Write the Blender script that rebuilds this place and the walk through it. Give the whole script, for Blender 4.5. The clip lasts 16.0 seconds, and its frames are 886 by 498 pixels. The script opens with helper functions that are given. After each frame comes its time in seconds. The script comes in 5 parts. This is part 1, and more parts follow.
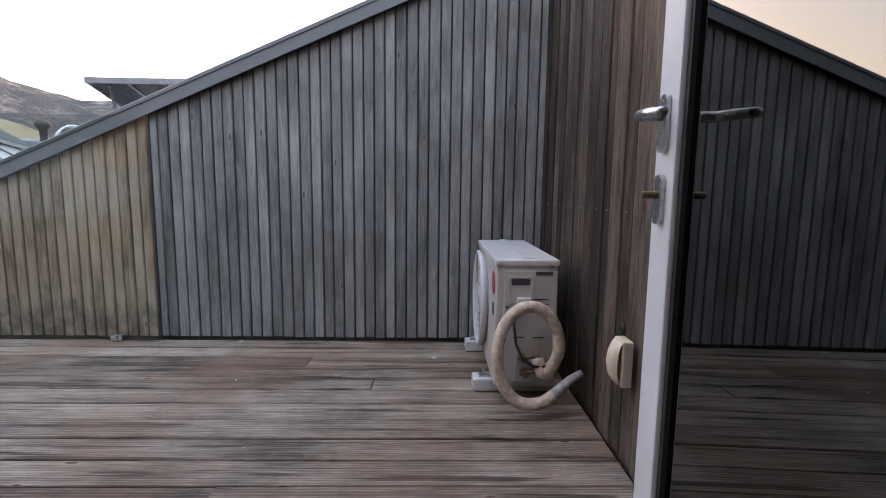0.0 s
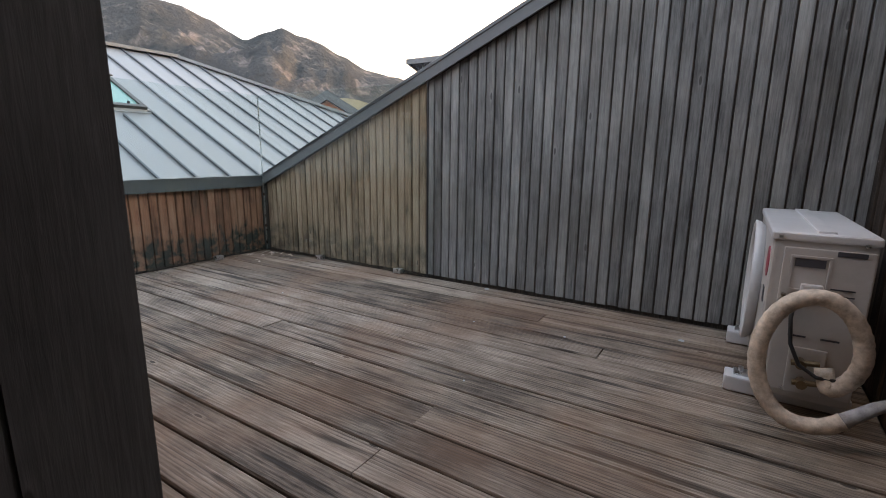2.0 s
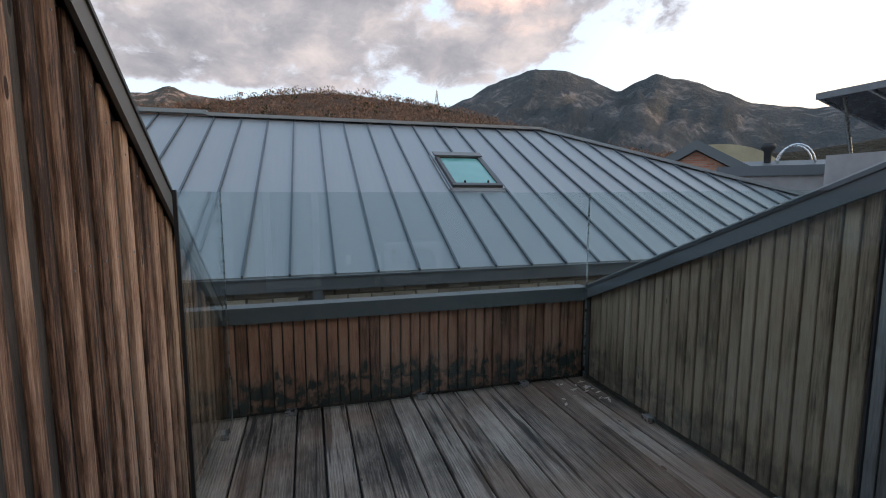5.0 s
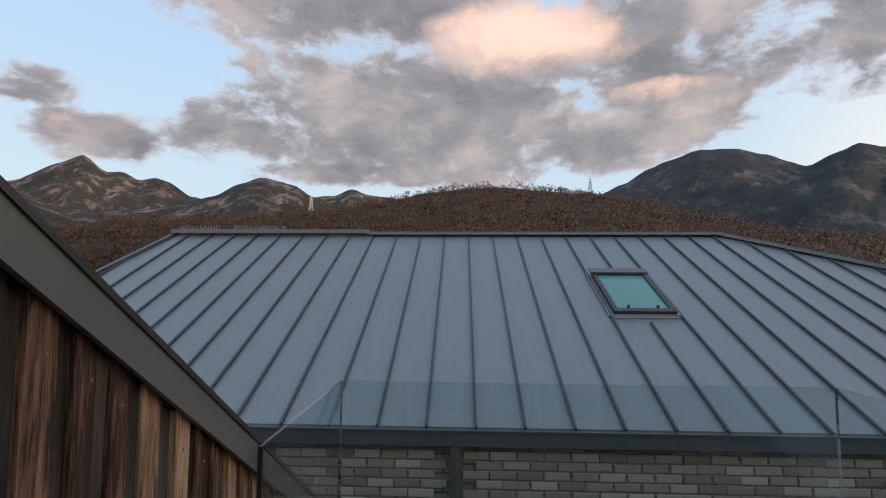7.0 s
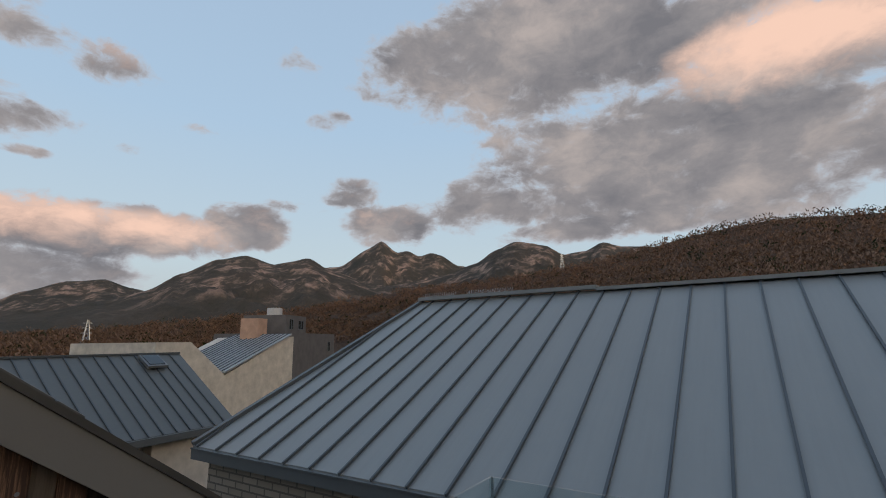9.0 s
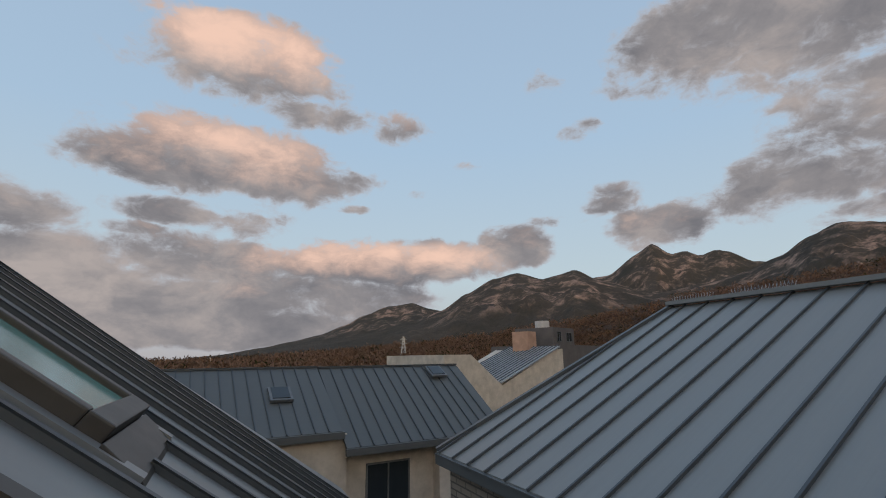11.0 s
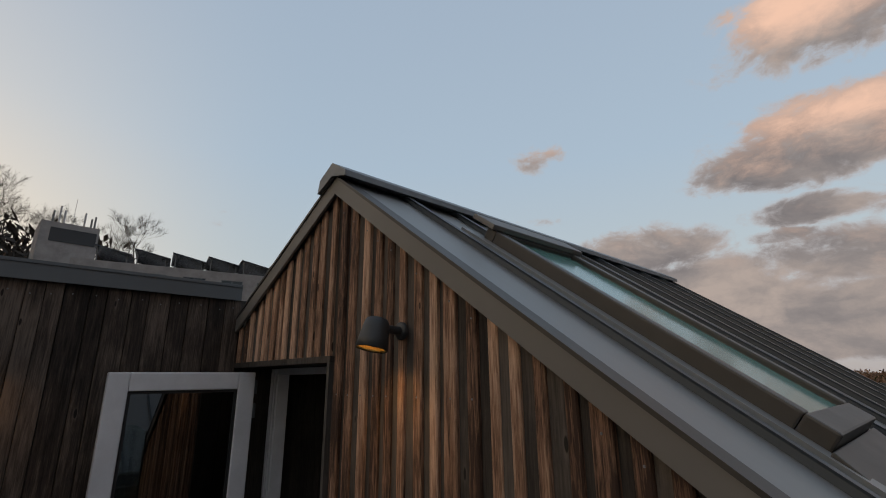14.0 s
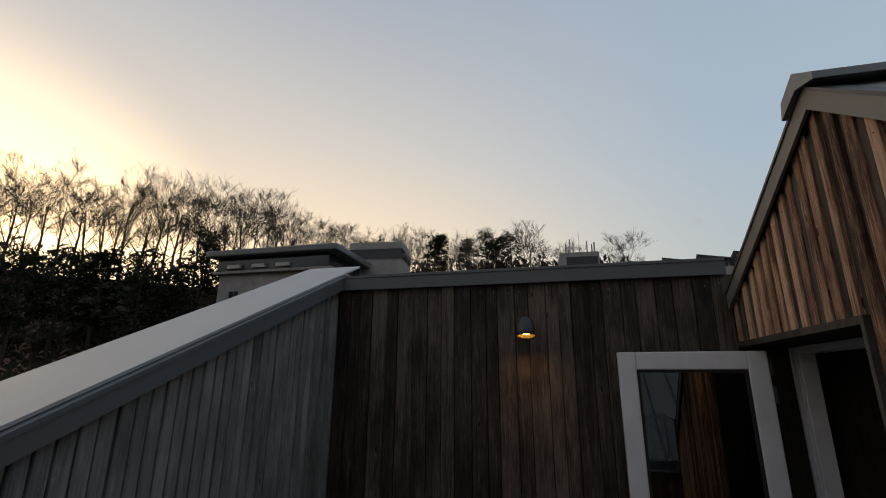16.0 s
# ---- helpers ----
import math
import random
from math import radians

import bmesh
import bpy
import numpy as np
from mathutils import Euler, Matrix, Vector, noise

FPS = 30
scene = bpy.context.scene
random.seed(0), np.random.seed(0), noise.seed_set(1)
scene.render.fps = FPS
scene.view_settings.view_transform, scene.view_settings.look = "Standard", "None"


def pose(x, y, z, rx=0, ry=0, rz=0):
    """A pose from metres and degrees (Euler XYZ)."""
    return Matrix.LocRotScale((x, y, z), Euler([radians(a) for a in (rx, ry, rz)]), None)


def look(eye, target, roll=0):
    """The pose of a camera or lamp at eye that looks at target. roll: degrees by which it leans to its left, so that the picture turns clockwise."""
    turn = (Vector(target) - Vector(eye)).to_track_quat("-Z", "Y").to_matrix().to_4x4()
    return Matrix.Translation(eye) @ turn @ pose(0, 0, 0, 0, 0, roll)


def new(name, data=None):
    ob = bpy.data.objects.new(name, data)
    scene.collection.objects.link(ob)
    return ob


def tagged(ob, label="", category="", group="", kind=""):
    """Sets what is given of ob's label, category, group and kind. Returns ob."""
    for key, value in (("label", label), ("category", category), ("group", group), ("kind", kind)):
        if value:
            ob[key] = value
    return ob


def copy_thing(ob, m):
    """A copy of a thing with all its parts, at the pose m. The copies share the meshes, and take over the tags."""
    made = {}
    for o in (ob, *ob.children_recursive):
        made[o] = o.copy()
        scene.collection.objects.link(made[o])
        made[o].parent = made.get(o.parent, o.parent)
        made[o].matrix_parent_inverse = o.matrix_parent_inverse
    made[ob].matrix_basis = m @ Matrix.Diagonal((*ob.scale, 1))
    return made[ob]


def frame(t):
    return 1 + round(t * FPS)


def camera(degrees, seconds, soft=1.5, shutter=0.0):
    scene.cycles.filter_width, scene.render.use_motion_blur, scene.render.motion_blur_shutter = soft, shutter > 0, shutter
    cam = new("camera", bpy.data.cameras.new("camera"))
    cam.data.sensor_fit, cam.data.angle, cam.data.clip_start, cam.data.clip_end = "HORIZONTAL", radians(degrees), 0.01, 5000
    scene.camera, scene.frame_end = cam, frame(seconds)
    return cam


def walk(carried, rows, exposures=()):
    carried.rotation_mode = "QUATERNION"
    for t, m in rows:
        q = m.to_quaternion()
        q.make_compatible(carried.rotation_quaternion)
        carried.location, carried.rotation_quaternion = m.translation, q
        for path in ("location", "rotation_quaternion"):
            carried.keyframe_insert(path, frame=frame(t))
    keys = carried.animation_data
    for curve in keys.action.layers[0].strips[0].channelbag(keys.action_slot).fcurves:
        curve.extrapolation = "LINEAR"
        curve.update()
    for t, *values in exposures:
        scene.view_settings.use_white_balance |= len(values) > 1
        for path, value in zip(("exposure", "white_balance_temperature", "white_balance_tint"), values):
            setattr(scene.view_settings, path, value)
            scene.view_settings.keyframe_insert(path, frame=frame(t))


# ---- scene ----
cam = camera(87.1, 16.0, 1.0)
PATH = [
    (0, (3.607, -2.954, 0.965), (3.643, -0.97, 0.72), 0.7),
    (0.5, (3.594, -2.743, 0.95), (3.411, -0.778, 0.625), 0.5),
    (1, (3.606, -2.71, 0.863), (3.109, -0.809, 0.493), 0.5),
    (1.5, (3.728, -2.799, 0.876), (2.902, -1.021, 0.48), 0.7),
    (2, (3.755, -2.846, 0.916), (2.719, -1.183, 0.513), 0.6),
    (2.5, (3.668, -2.701, 0.962), (2.634, -1.038, 0.555), 0.2),
    (3, (3.538, -2.583, 0.973), (2.374, -1.009, 0.561), 0.0),
    (3.5, (3.398, -2.492, 0.942), (1.973, -1.152, 0.524), -0.0),
    (4, (3.288, -2.316, 1.019), (1.616, -1.287, 0.634), -0.0),
    (4.2, (3.247, -2.246, 1.093), (1.501, -1.34, 0.734), -0.1),
    (6.3, (2.598, -1.864, 1.776), (0.607, -1.684, 1.791), 0.5),
    (6.5, (2.543, -1.865, 1.833), (0.547, -1.755, 1.885), 0.6),
    (7, (2.462, -1.892, 1.906), (0.469, -1.972, 2.05), 0.3),
    (7.5, (2.399, -1.891, 1.936), (0.439, -2.221, 2.158), 0.1),
    (8, (2.293, -1.739, 1.956), (0.403, -2.328, 2.242), -0.1),
    (8.2, (2.249, -1.67, 1.958), (0.397, -2.357, 2.269), -0.3),
    (10.3, (1.302, -1.374, 1.976), (0.147, -2.946, 2.417), -0.9),
    (10.5, (1.223, -1.343, 1.974), (0.158, -2.977, 2.417), -1.0),
    (11, (1.064, -1.332, 1.963), (0.247, -3.101, 2.415), -0.8),
    (11.5, (0.919, -1.299, 1.948), (0.355, -3.159, 2.418), -0.6),
    (12, (0.899, -1.405, 1.954), (0.608, -3.323, 2.441), -0.5),
    (12.5, (0.859, -1.423, 1.966), (0.962, -3.356, 2.469), -0.5),
    (13, (0.853, -1.406, 1.965), (1.421, -3.253, 2.481), -0.2),
    (13.5, (0.981, -1.404, 1.951), (2.013, -3.031, 2.489), -0.3),
    (14, (1.097, -1.431, 1.926), (2.505, -2.748, 2.46), -0.5),
    (14.5, (1.101, -1.469, 1.821), (2.816, -2.348, 2.354), -0.0),
    (15, (1.094, -1.496, 1.759), (2.954, -2.011, 2.285), 0.1),
    (15.5, (1.164, -1.536, 1.776), (3.093, -1.624, 2.298), 0.0),
    (16, (1.186, -1.548, 1.807), (3.054, -1.086, 2.35), 0.3),
]
walk(cam, [(t, look(eye, target, roll)) for t, eye, target, roll in PATH],
     [(0.0, 2.57, 6950, 20), (0.5, 1.98, 7350, 19), (1.0, 1.78, 7600, 18), (1.5, 1.98, 7500, 18), (2.0, 2.25, 7600, 18), (2.5, 2.08, 7400, 16), (3.5, 1.63, 6900, 13), (4.2, 1.38, 6500, 12), (6.3, 0.66, 6350, 10), (7.0, 0.52, 6400, 10), (7.6, 0.34, 6550, 10), (8.2, 0.26, 6600, 10), (10.3, 0.10, 6500, 10), (12.5, 0.10, 6850, 11), (14.0, 0.05, 7200, 13), (16.0, 0.0, 7400, 13)])

# ---- world, sun, exposure ----
SUN_AZ, SUN_EL = 24.0, 5.0          # degrees clockwise from +y, and above the horizon

world = bpy.data.worlds.new("dusk_sky")
scene.world = world
world.use_nodes = True


class Graph:
    """A small builder for shader node trees."""

    def __init__(self, tree):
        self.tree = tree
        tree.nodes.clear()

    def node(self, kind):
        return self.tree.nodes.new(kind)

    def plug(self, value, socket):
        if isinstance(value, bpy.types.NodeSocket):
            self.tree.links.new(value, socket)
        else:
            socket.default_value = value

    def math(self, op, a, b=0.0, c=0.0, clamp=False):
        n = self.node("ShaderNodeMath")
        n.operation, n.use_clamp = op, clamp
        for v, s in zip((a, b, c), n.inputs):
            self.plug(v, s)
        return n.outputs[0]

    def vmath(self, op, a, b=(0, 0, 0)):
        n = self.node("ShaderNodeVectorMath")
        n.operation = op
        self.plug(a, n.inputs[0])
        self.plug(b, n.inputs[1])
        return n.outputs["Value"] if op == "DOT_PRODUCT" else n.outputs[0]

    def mix(self, fac, a, b, blend="MIX"):
        n = self.node("ShaderNodeMix")
        n.data_type, n.blend_type = "RGBA", blend
        n.clamp_factor = True
        for v, s in ((fac, n.inputs[0]), (a, n.inputs[6]), (b, n.inputs[7])):
            self.plug((*v, 1) if isinstance(v, tuple) and len(v) == 3 else v, s)
        return n.outputs[2]

    def ramp(self, fac, *stops):
        n = self.node("ShaderNodeValToRGB")
        el = n.color_ramp.elements
        while len(el) < len(stops):
            el.new(0.5)
        for e, (pos, col) in zip(el, stops):
            e.position = pos
            e.color = (*col, 1) if isinstance(col, tuple) else (col, col, col, 1)
        self.plug(fac, n.inputs[0])
        return n.outputs[0]

    def smooth(self, v, lo, hi):
        n = self.node("ShaderNodeMapRange")
        n.interpolation_type = "SMOOTHSTEP"
        for value, s in zip((v, lo, hi, 0.0, 1.0), n.inputs):
            self.plug(value, s)
        return n.outputs[0]

    def noise(self, vec, scale, detail=4.0, rough=0.55, distort=0.0):
        n = self.node("ShaderNodeTexNoise")
        self.plug(vec, n.inputs["Vector"])
        for key, value in (("Scale", scale), ("Detail", detail), ("Roughness", rough), ("Distortion", distort)):
            n.inputs[key].default_value = value
        return n.outputs["Fac"]

    def scaled(self, vec, scale, place=(0, 0, 0)):
        n = self.node("ShaderNodeMapping")
        self.plug(vec, n.inputs["Vector"])
        self.plug(scale, n.inputs["Scale"])
        self.plug(place, n.inputs["Location"])
        return n.outputs[0]


def heading(yaw, elev):
    """Unit vector at a yaw (counterclockwise from +y) and an elevation, in degrees."""
    a, e = radians(yaw), radians(elev)
    return Vector((-math.sin(a) * math.cos(e), math.cos(a) * math.cos(e), math.sin(e)))


# clouds seen over the hills: yaw, elevation, half width, half height (tangents), tilt, weight, and, where not 1, how far the low sun reaches them
CLOUDS = [
    (106.0, 33.6, 0.417, 0.136, 0.7, 1.2, 0.08), (83.1, 26.7, 0.207, 0.094, 1.8, 1.2, 0.98), (94.7, 20.1, 0.429, 0.137, 0.5, 1.25, 0.1), (111.9, 16.5, 0.2, 0.054, 0.0, 1.0, 0.1),
    (66.7, 20.8, 0.112, 0.029, 0.0, 0.9, 0.75), (69.3, 17.0, 0.246, 0.075, -0.2, 1.05, 0.22), (120.3, 15.9, 0.099, 0.066, 0.0, 1.0, 0.2), (128.1, 14.3, 0.114, 0.053, 0.0, 1.0, 0.35),
    (136.2, 26.3, 0.036, 0.02, 1.8, 0.48, 0.3), (180.5, 32.6, 0.202, 0.082, 1.3, 1.2, 0.92), (171.4, 28.4, 0.132, 0.038, 1.8, 0.95, 0.08), (160.9, 27.6, 0.071, 0.035, 0.9, 0.72, 0.7),
    (182.4, 22.1, 0.272, 0.081, 1.2, 1.2, 0.75), (168.2, 21.0, 0.108, 0.032, 0.5, 0.95, 0.4), (186.4, 15.6, 0.118, 0.03, 0.5, 0.95, 0.3), (189.9, 13.4, 0.081, 0.018, 0.0, 0.9, 0.45),
    (179.0, 15.6, 0.086, 0.054, 0.0, 0.76, 0.15), (185.3, 10.8, 0.215, 0.056, 0.0, 1.15, 0.4), (188.3, 5.1, 0.335, 0.076, 0.0, 1.35, 0.08), (163.8, 11.2, 0.293, 0.055, 0.0, 1.15, 0.88),
    (171.0, 7.1, 0.284, 0.056, -0.2, 1.15, 0.3), (159.2, 13.6, 0.08, 0.021, 0.0, 0.9, 0.3), (145.8, 13.1, 0.078, 0.052, 0.0, 0.95, 0.35), (135.3, 17.1, 0.077, 0.022, -0.7, 0.85, 0.3),
    (141.4, 16.0, 0.075, 0.017, 0.0, 0.6, 0.65), (138.0, 25.6, 0.036, 0.019, 0.0, 0.56, 0.35), (166.7, 17.7, 0.037, 0.011, 0.0, 0.56, 0.2), (157.3, 19.7, 0.044, 0.011, 0.0, 0.52, 0.2),
    (151.9, 22.9, 0.03, 0.012, 0.0, 0.48, 0.5), (141.1, 31.4, 0.045, 0.053, 0.0, 0.36, 0.5), (214.1, 25.6, 0.075, 0.035, -0.7, 0.54, 0.8), (216.6, 18.1, 0.085, 0.014, 0.0, 0.56, 0.2),
    (202.7, 13.6, 0.16, 0.054, 0.2, 1.05, 0.35), (198.4, 7.6, 0.26, 0.091, 0.0, 1.3, 0.08), (141.6, 31.6, 0.061, 0.03, -2.6, 0.44, 0.4), (254.3, 17.5, 0.054, 0.021, -0.7, 0.4, 0.55),
    (134.5, 17.7, 0.086, 0.032, -0.5, 0.64, 0.3), (59.4, 25.8, 0.473, 0.151, 0.0, 0.9, 0.1), (183.0, 3.2, 0.407, 0.039, 0.0, 1.5, 0.05), (175.8, 4.5, 0.211, 0.032, 0.0, 1.1, 0.1),
    (99.1, 13.0, 0.311, 0.033, 0.0, 1.0, 0.1),
]


def build_sky():
    g = Graph(world.node_tree)
    out = g.node("ShaderNodeOutputWorld")
    sky = g.node("ShaderNodeTexSky")
    sky.sky_type, sky.sun_disc = "NISHITA", False
    sky.sun_elevation, sky.sun_rotation = radians(SUN_EL), radians(SUN_AZ)
    sky.altitude, sky.air_density, sky.dust_density, sky.ozone_density = 100, 1.0, 2.2, 1.6
    d = g.node("ShaderNodeTexCoord").outputs["Generated"]
    z = g.node("ShaderNodeSeparateXYZ")
    g.plug(d, z.inputs[0])
    flat = g.scaled(d, (1.0, 1.0, 1.7))
    drift = g.node("ShaderNodeTexNoise")
    g.plug(flat, drift.inputs["Vector"])
    drift.inputs["Scale"].default_value, drift.inputs["Detail"].default_value = 9.0, 5.0
    warped = g.vmath("ADD", flat, g.vmath("MULTIPLY", g.vmath("SUBTRACT", drift.outputs["Color"], (0.5, 0.5, 0.5)), (0.07, 0.07, 0.07)))
    big = g.noise(warped, 6.5, 8, 0.58, 0.1)
    fine = g.noise(warped, 22.0, 8, 0.62, 0.1)
    body = top = None
    for yaw, el, w, h, tilt, weight, *lit in CLOUDS:
        c = heading(yaw, el)
        r = Vector((0, 0, 1)).cross(c).normalized() * -1
        u = r.cross(c).normalized()
        if u.z < 0:
            u = -u
        a = radians(tilt)
        r, u = r * math.cos(a) - u * math.sin(a), u * math.cos(a) + r * math.sin(a)
        depth = g.math("MAXIMUM", g.vmath("DOT_PRODUCT", d, tuple(c)), 0.05)
        px = g.math("DIVIDE", g.vmath("DOT_PRODUCT", d, tuple(r / w)), depth)
        py = g.math("DIVIDE", g.vmath("DOT_PRODUCT", d, tuple(u / h)), depth)
        rad = g.math("ADD", g.math("MULTIPLY", px, px), g.math("MULTIPLY", py, py))
        k = g.math("MULTIPLY", g.math("MULTIPLY_ADD", rad, -0.72, 1.12, clamp=True), weight)
        t = g.math("MULTIPLY", g.math("MULTIPLY", k, lit[0] if lit else 1.0), g.math("MULTIPLY_ADD", py, 0.55, 0.62, clamp=True))
        body = k if body is None else g.math("MAXIMUM", body, k)
        top = t if top is None else g.math("MAXIMUM", top, t)
    rough = g.math("MULTIPLY_ADD", g.math("SUBTRACT", big, 0.5), 2.5, g.math("MULTIPLY", g.math("SUBTRACT", fine, 0.5), 1.05))
    dens = g.math("ADD", body, rough)
    cover = g.smooth(dens, 0.34, 0.80)
    cover = g.math("MULTIPLY", cover, g.smooth(body, 0.0, 0.3))
    glow = g.smooth(g.math("ADD", top, g.math("MULTIPLY", rough, 0.5)), 0.25, 1.0)
    form = g.noise(g.vmath("ADD", warped, (0.03, 0.02, 0.05)), 6.0, 9, 0.6, 0.1)
    grey = g.ramp(form, (0.32, (0.128, 0.128, 0.142)), (0.50, (0.195, 0.186, 0.194)), (0.68, (0.31, 0.275, 0.265)))
    grey = g.mix(g.math("SUBTRACT", 1.0, g.smooth(dens, 0.45, 1.0)), grey, (0.33, 0.335, 0.365))
    tint = g.mix(glow, grey, (0.63, 0.43, 0.345))
    # the clear sky: blue overhead and to the west, pale cream where the sun went down
    near_sun = g.math("MULTIPLY_ADD", g.vmath("DOT_PRODUCT", d, tuple(heading(-SUN_AZ, 4))), 0.5, 0.5)
    height = g.math("MAXIMUM", z.outputs[2], 0.0)
    west = g.ramp(height, (0.0, (0.41, 0.40, 0.42)), (0.16, (0.44, 0.53, 0.59)), (0.42, (0.355, 0.485, 0.63)), (0.8, (0.31, 0.42, 0.57)))
    east = g.ramp(height, (0.0, (1.3, 0.90, 0.50)), (0.22, (1.08, 0.88, 0.62)), (0.45, (0.68, 0.66, 0.63)), (0.8, (0.26, 0.36, 0.52)))
    clear = g.mix(g.smooth(near_sun, 0.50, 0.955), west, east)
    clear = g.mix(g.math("MULTIPLY", g.smooth(near_sun, 0.93, 1.0), g.math("SUBTRACT", 1.0, g.smooth(height, 0.1, 0.75))), clear, (2.5, 1.95, 1.25))
    scatter = g.node("ShaderNodeVectorMath")
    scatter.operation = "SCALE"
    g.plug(sky.outputs[0], scatter.inputs[0])
    scatter.inputs["Scale"].default_value = 0.06
    air = g.mix(0.25, clear, scatter.outputs[0])
    both = g.mix(cover, air, tint)
    bg = g.node("ShaderNodeBackground")
    g.plug(both, bg.inputs[0])
    bg.inputs[1].default_value = 1.3
    g.plug(bg.outputs[0], out.inputs[0])


build_sky()

sun = new("sun", bpy.data.lights.new("sun", "SUN"))
sun.data.energy, sun.data.angle, sun.data.color = 0.55, radians(0.6), (1.0, 0.58, 0.38)
sun.matrix_world = look(heading(-SUN_AZ, SUN_EL) * 50, (0, 0, 0))


# ---- materials ----
def material(name):
    m = bpy.data.materials.new(name)
    m.use_nodes = True
    g = Graph(m.node_tree)
    out = g.node("ShaderNodeOutputMaterial")
    p = g.node("ShaderNodeBsdfPrincipled")
    g.plug(p.outputs[0], out.inputs[0])
    return m, g, p


def relief(g, p, height, strength=0.3, distance=0.01):
    b = g.node("ShaderNodeBump")
    b.inputs["Strength"].default_value, b.inputs["Distance"].default_value = strength, distance
    g.plug(height, b.inputs["Height"])
    g.plug(b.outputs[0], p.inputs["Normal"])


def plain(name, col, rough=0.5, metal=0.0, wear=0.12, scale=6.0, bump=0.05):
    """Paint, metal, plastic: one colour with soft stains and a fine grain."""
    m, g, p = material(name)
    co = g.node("ShaderNodeTexCoord").outputs["Object"]
    stain = g.noise(co, scale, 6, 0.65)
    grain = g.noise(co, scale * 40, 3, 0.6)
    dark = tuple(c * (1 - 2.2 * wear) for c in col)
    light = tuple(min(1, c * (1 + 1.2 * wear)) for c in col)
    g.plug(g.ramp(stain, (0.3, dark), (0.7, light)), p.inputs["Base Color"])
    g.plug(g.math("MULTIPLY_ADD", stain, 0.25, rough - 0.12, clamp=True), p.inputs["Roughness"])
    p.inputs["Metallic"].default_value = metal
    relief(g, p, grain, bump, 0.002)
    return m


def timber(name, tones, axis=2, mould=0.0, rough=0.8, groove=0.0, spread=1.0, damp=None, grain=1.0):
    """Weathered softwood. tones: dark, mid, light. axis: the grain's direction. Knots, checks and drifting weather stains."""
    m, g, p = material(name)
    tc = g.node("ShaderNodeTexCoord").outputs["Object"]
    rnd = g.node("ShaderNodeObjectInfo").outputs["Random"]
    shift = g.node("ShaderNodeCombineXYZ")
    for k, f in enumerate((37.0, 53.0, 71.0)):
        g.plug(g.math("MULTIPLY", rnd, f), shift.inputs[k])
    co = g.vmath("ADD", tc, shift.outputs[0])
    along = [1.0, 1.0, 1.0]
    along[axis] = 0.055
    # knots: rare cells, stretched along the grain, that bend the fibres round them
    cell = g.node("ShaderNodeTexVoronoi")
    kn = [10.0, 10.0, 10.0]
    kn[axis] = 3.0
    g.plug(g.scaled(co, tuple(kn)), cell.inputs["Vector"])
    cell.inputs["Scale"].default_value = 1.0
    knot = g.math("SUBTRACT", 1.0, g.smooth(cell.outputs["Distance"], 0.03, 0.17))
    bent = g.scaled(co, tuple(along))
    fibre = g.noise(bent, 150.0, 7, 0.68, 0.35)
    bands = g.noise(bent, 26.0, 3, 0.5, 0.9)
    weather = g.noise(g.scaled(co, (1.6, 1.6, 1.1)), 1.7, 5, 0.6)
    tone = g.math("MULTIPLY_ADD", g.math("SUBTRACT", fibre, 0.5), 1.45 * grain, 0.53)
    tone = g.math("MULTIPLY_ADD", g.math("SUBTRACT", bands, 0.5), 0.85 * grain, tone)
    tone = g.math("MULTIPLY_ADD", g.math("SUBTRACT", weather, 0.5), 0.9, tone)
    tone = g.math("MULTIPLY_ADD", g.math("SUBTRACT", rnd, 0.5), 0.34 * spread, tone)
    ring = g.math("MULTIPLY", knot, g.math("SUBTRACT", 1.0, g.smooth(knot, 0.75, 0.95)))
    tone = g.math("MULTIPLY_ADD", ring, 0.18, tone)
    tone = g.math("MULTIPLY_ADD", g.smooth(knot, 0.7, 0.95), -0.50, tone)
    col = g.ramp(tone, (0.24, tones[0]), (0.52, tones[1]), (0.84, tones[2]))
    geo = g.node("ShaderNodeNewGeometry").outputs["Position"]
    xyz = g.node("ShaderNodeSeparateXYZ")
    g.plug(geo, xyz.inputs[0])
    if mould:
        ragged = g.noise(g.scaled(geo, (9, 9, 1.6)), 1.6, 5, 0.7)
        line = g.math("MULTIPLY_ADD", ragged, 0.62, -0.10)
        k = g.math("SUBTRACT", 1.0, g.smooth(g.math("SUBTRACT", xyz.outputs[2], line), -0.05, 0.07))
        patch = g.smooth(g.noise(geo, 11.0, 4, 0.6), 0.36, 0.6)
        col = g.mix(g.math("MULTIPLY", k, g.math("MULTIPLY_ADD", patch, mould, 0.25 * mould)), col, (0.035, 0.042, 0.036))
    if groove:
        rot = g.smooth(g.noise(g.scaled(geo, (0.55, 11.0, 1.0)), 1.5, 4, 0.6, 0.3), 0.55, 0.63)
        col = g.mix(g.math("MULTIPLY", rot, 0.85), col, (0.022, 0.018, 0.015))
    if damp:
        col = g.mix(g.math("MULTIPLY", g.smooth(g.noise(geo, 1.1, 4, 0.6), 0.45, 0.65), damp[1]), col, damp[0])
    g.plug(col, p.inputs["Base Color"])
    g.plug(g.math("MULTIPLY_ADD", fibre, 0.2, rough - 0.1, clamp=True), p.inputs["Roughness"])
    p.inputs["Specular IOR Level"].default_value = 0.3
    h = g.math("ADD", fibre, g.math("MULTIPLY", knot, 0.5))
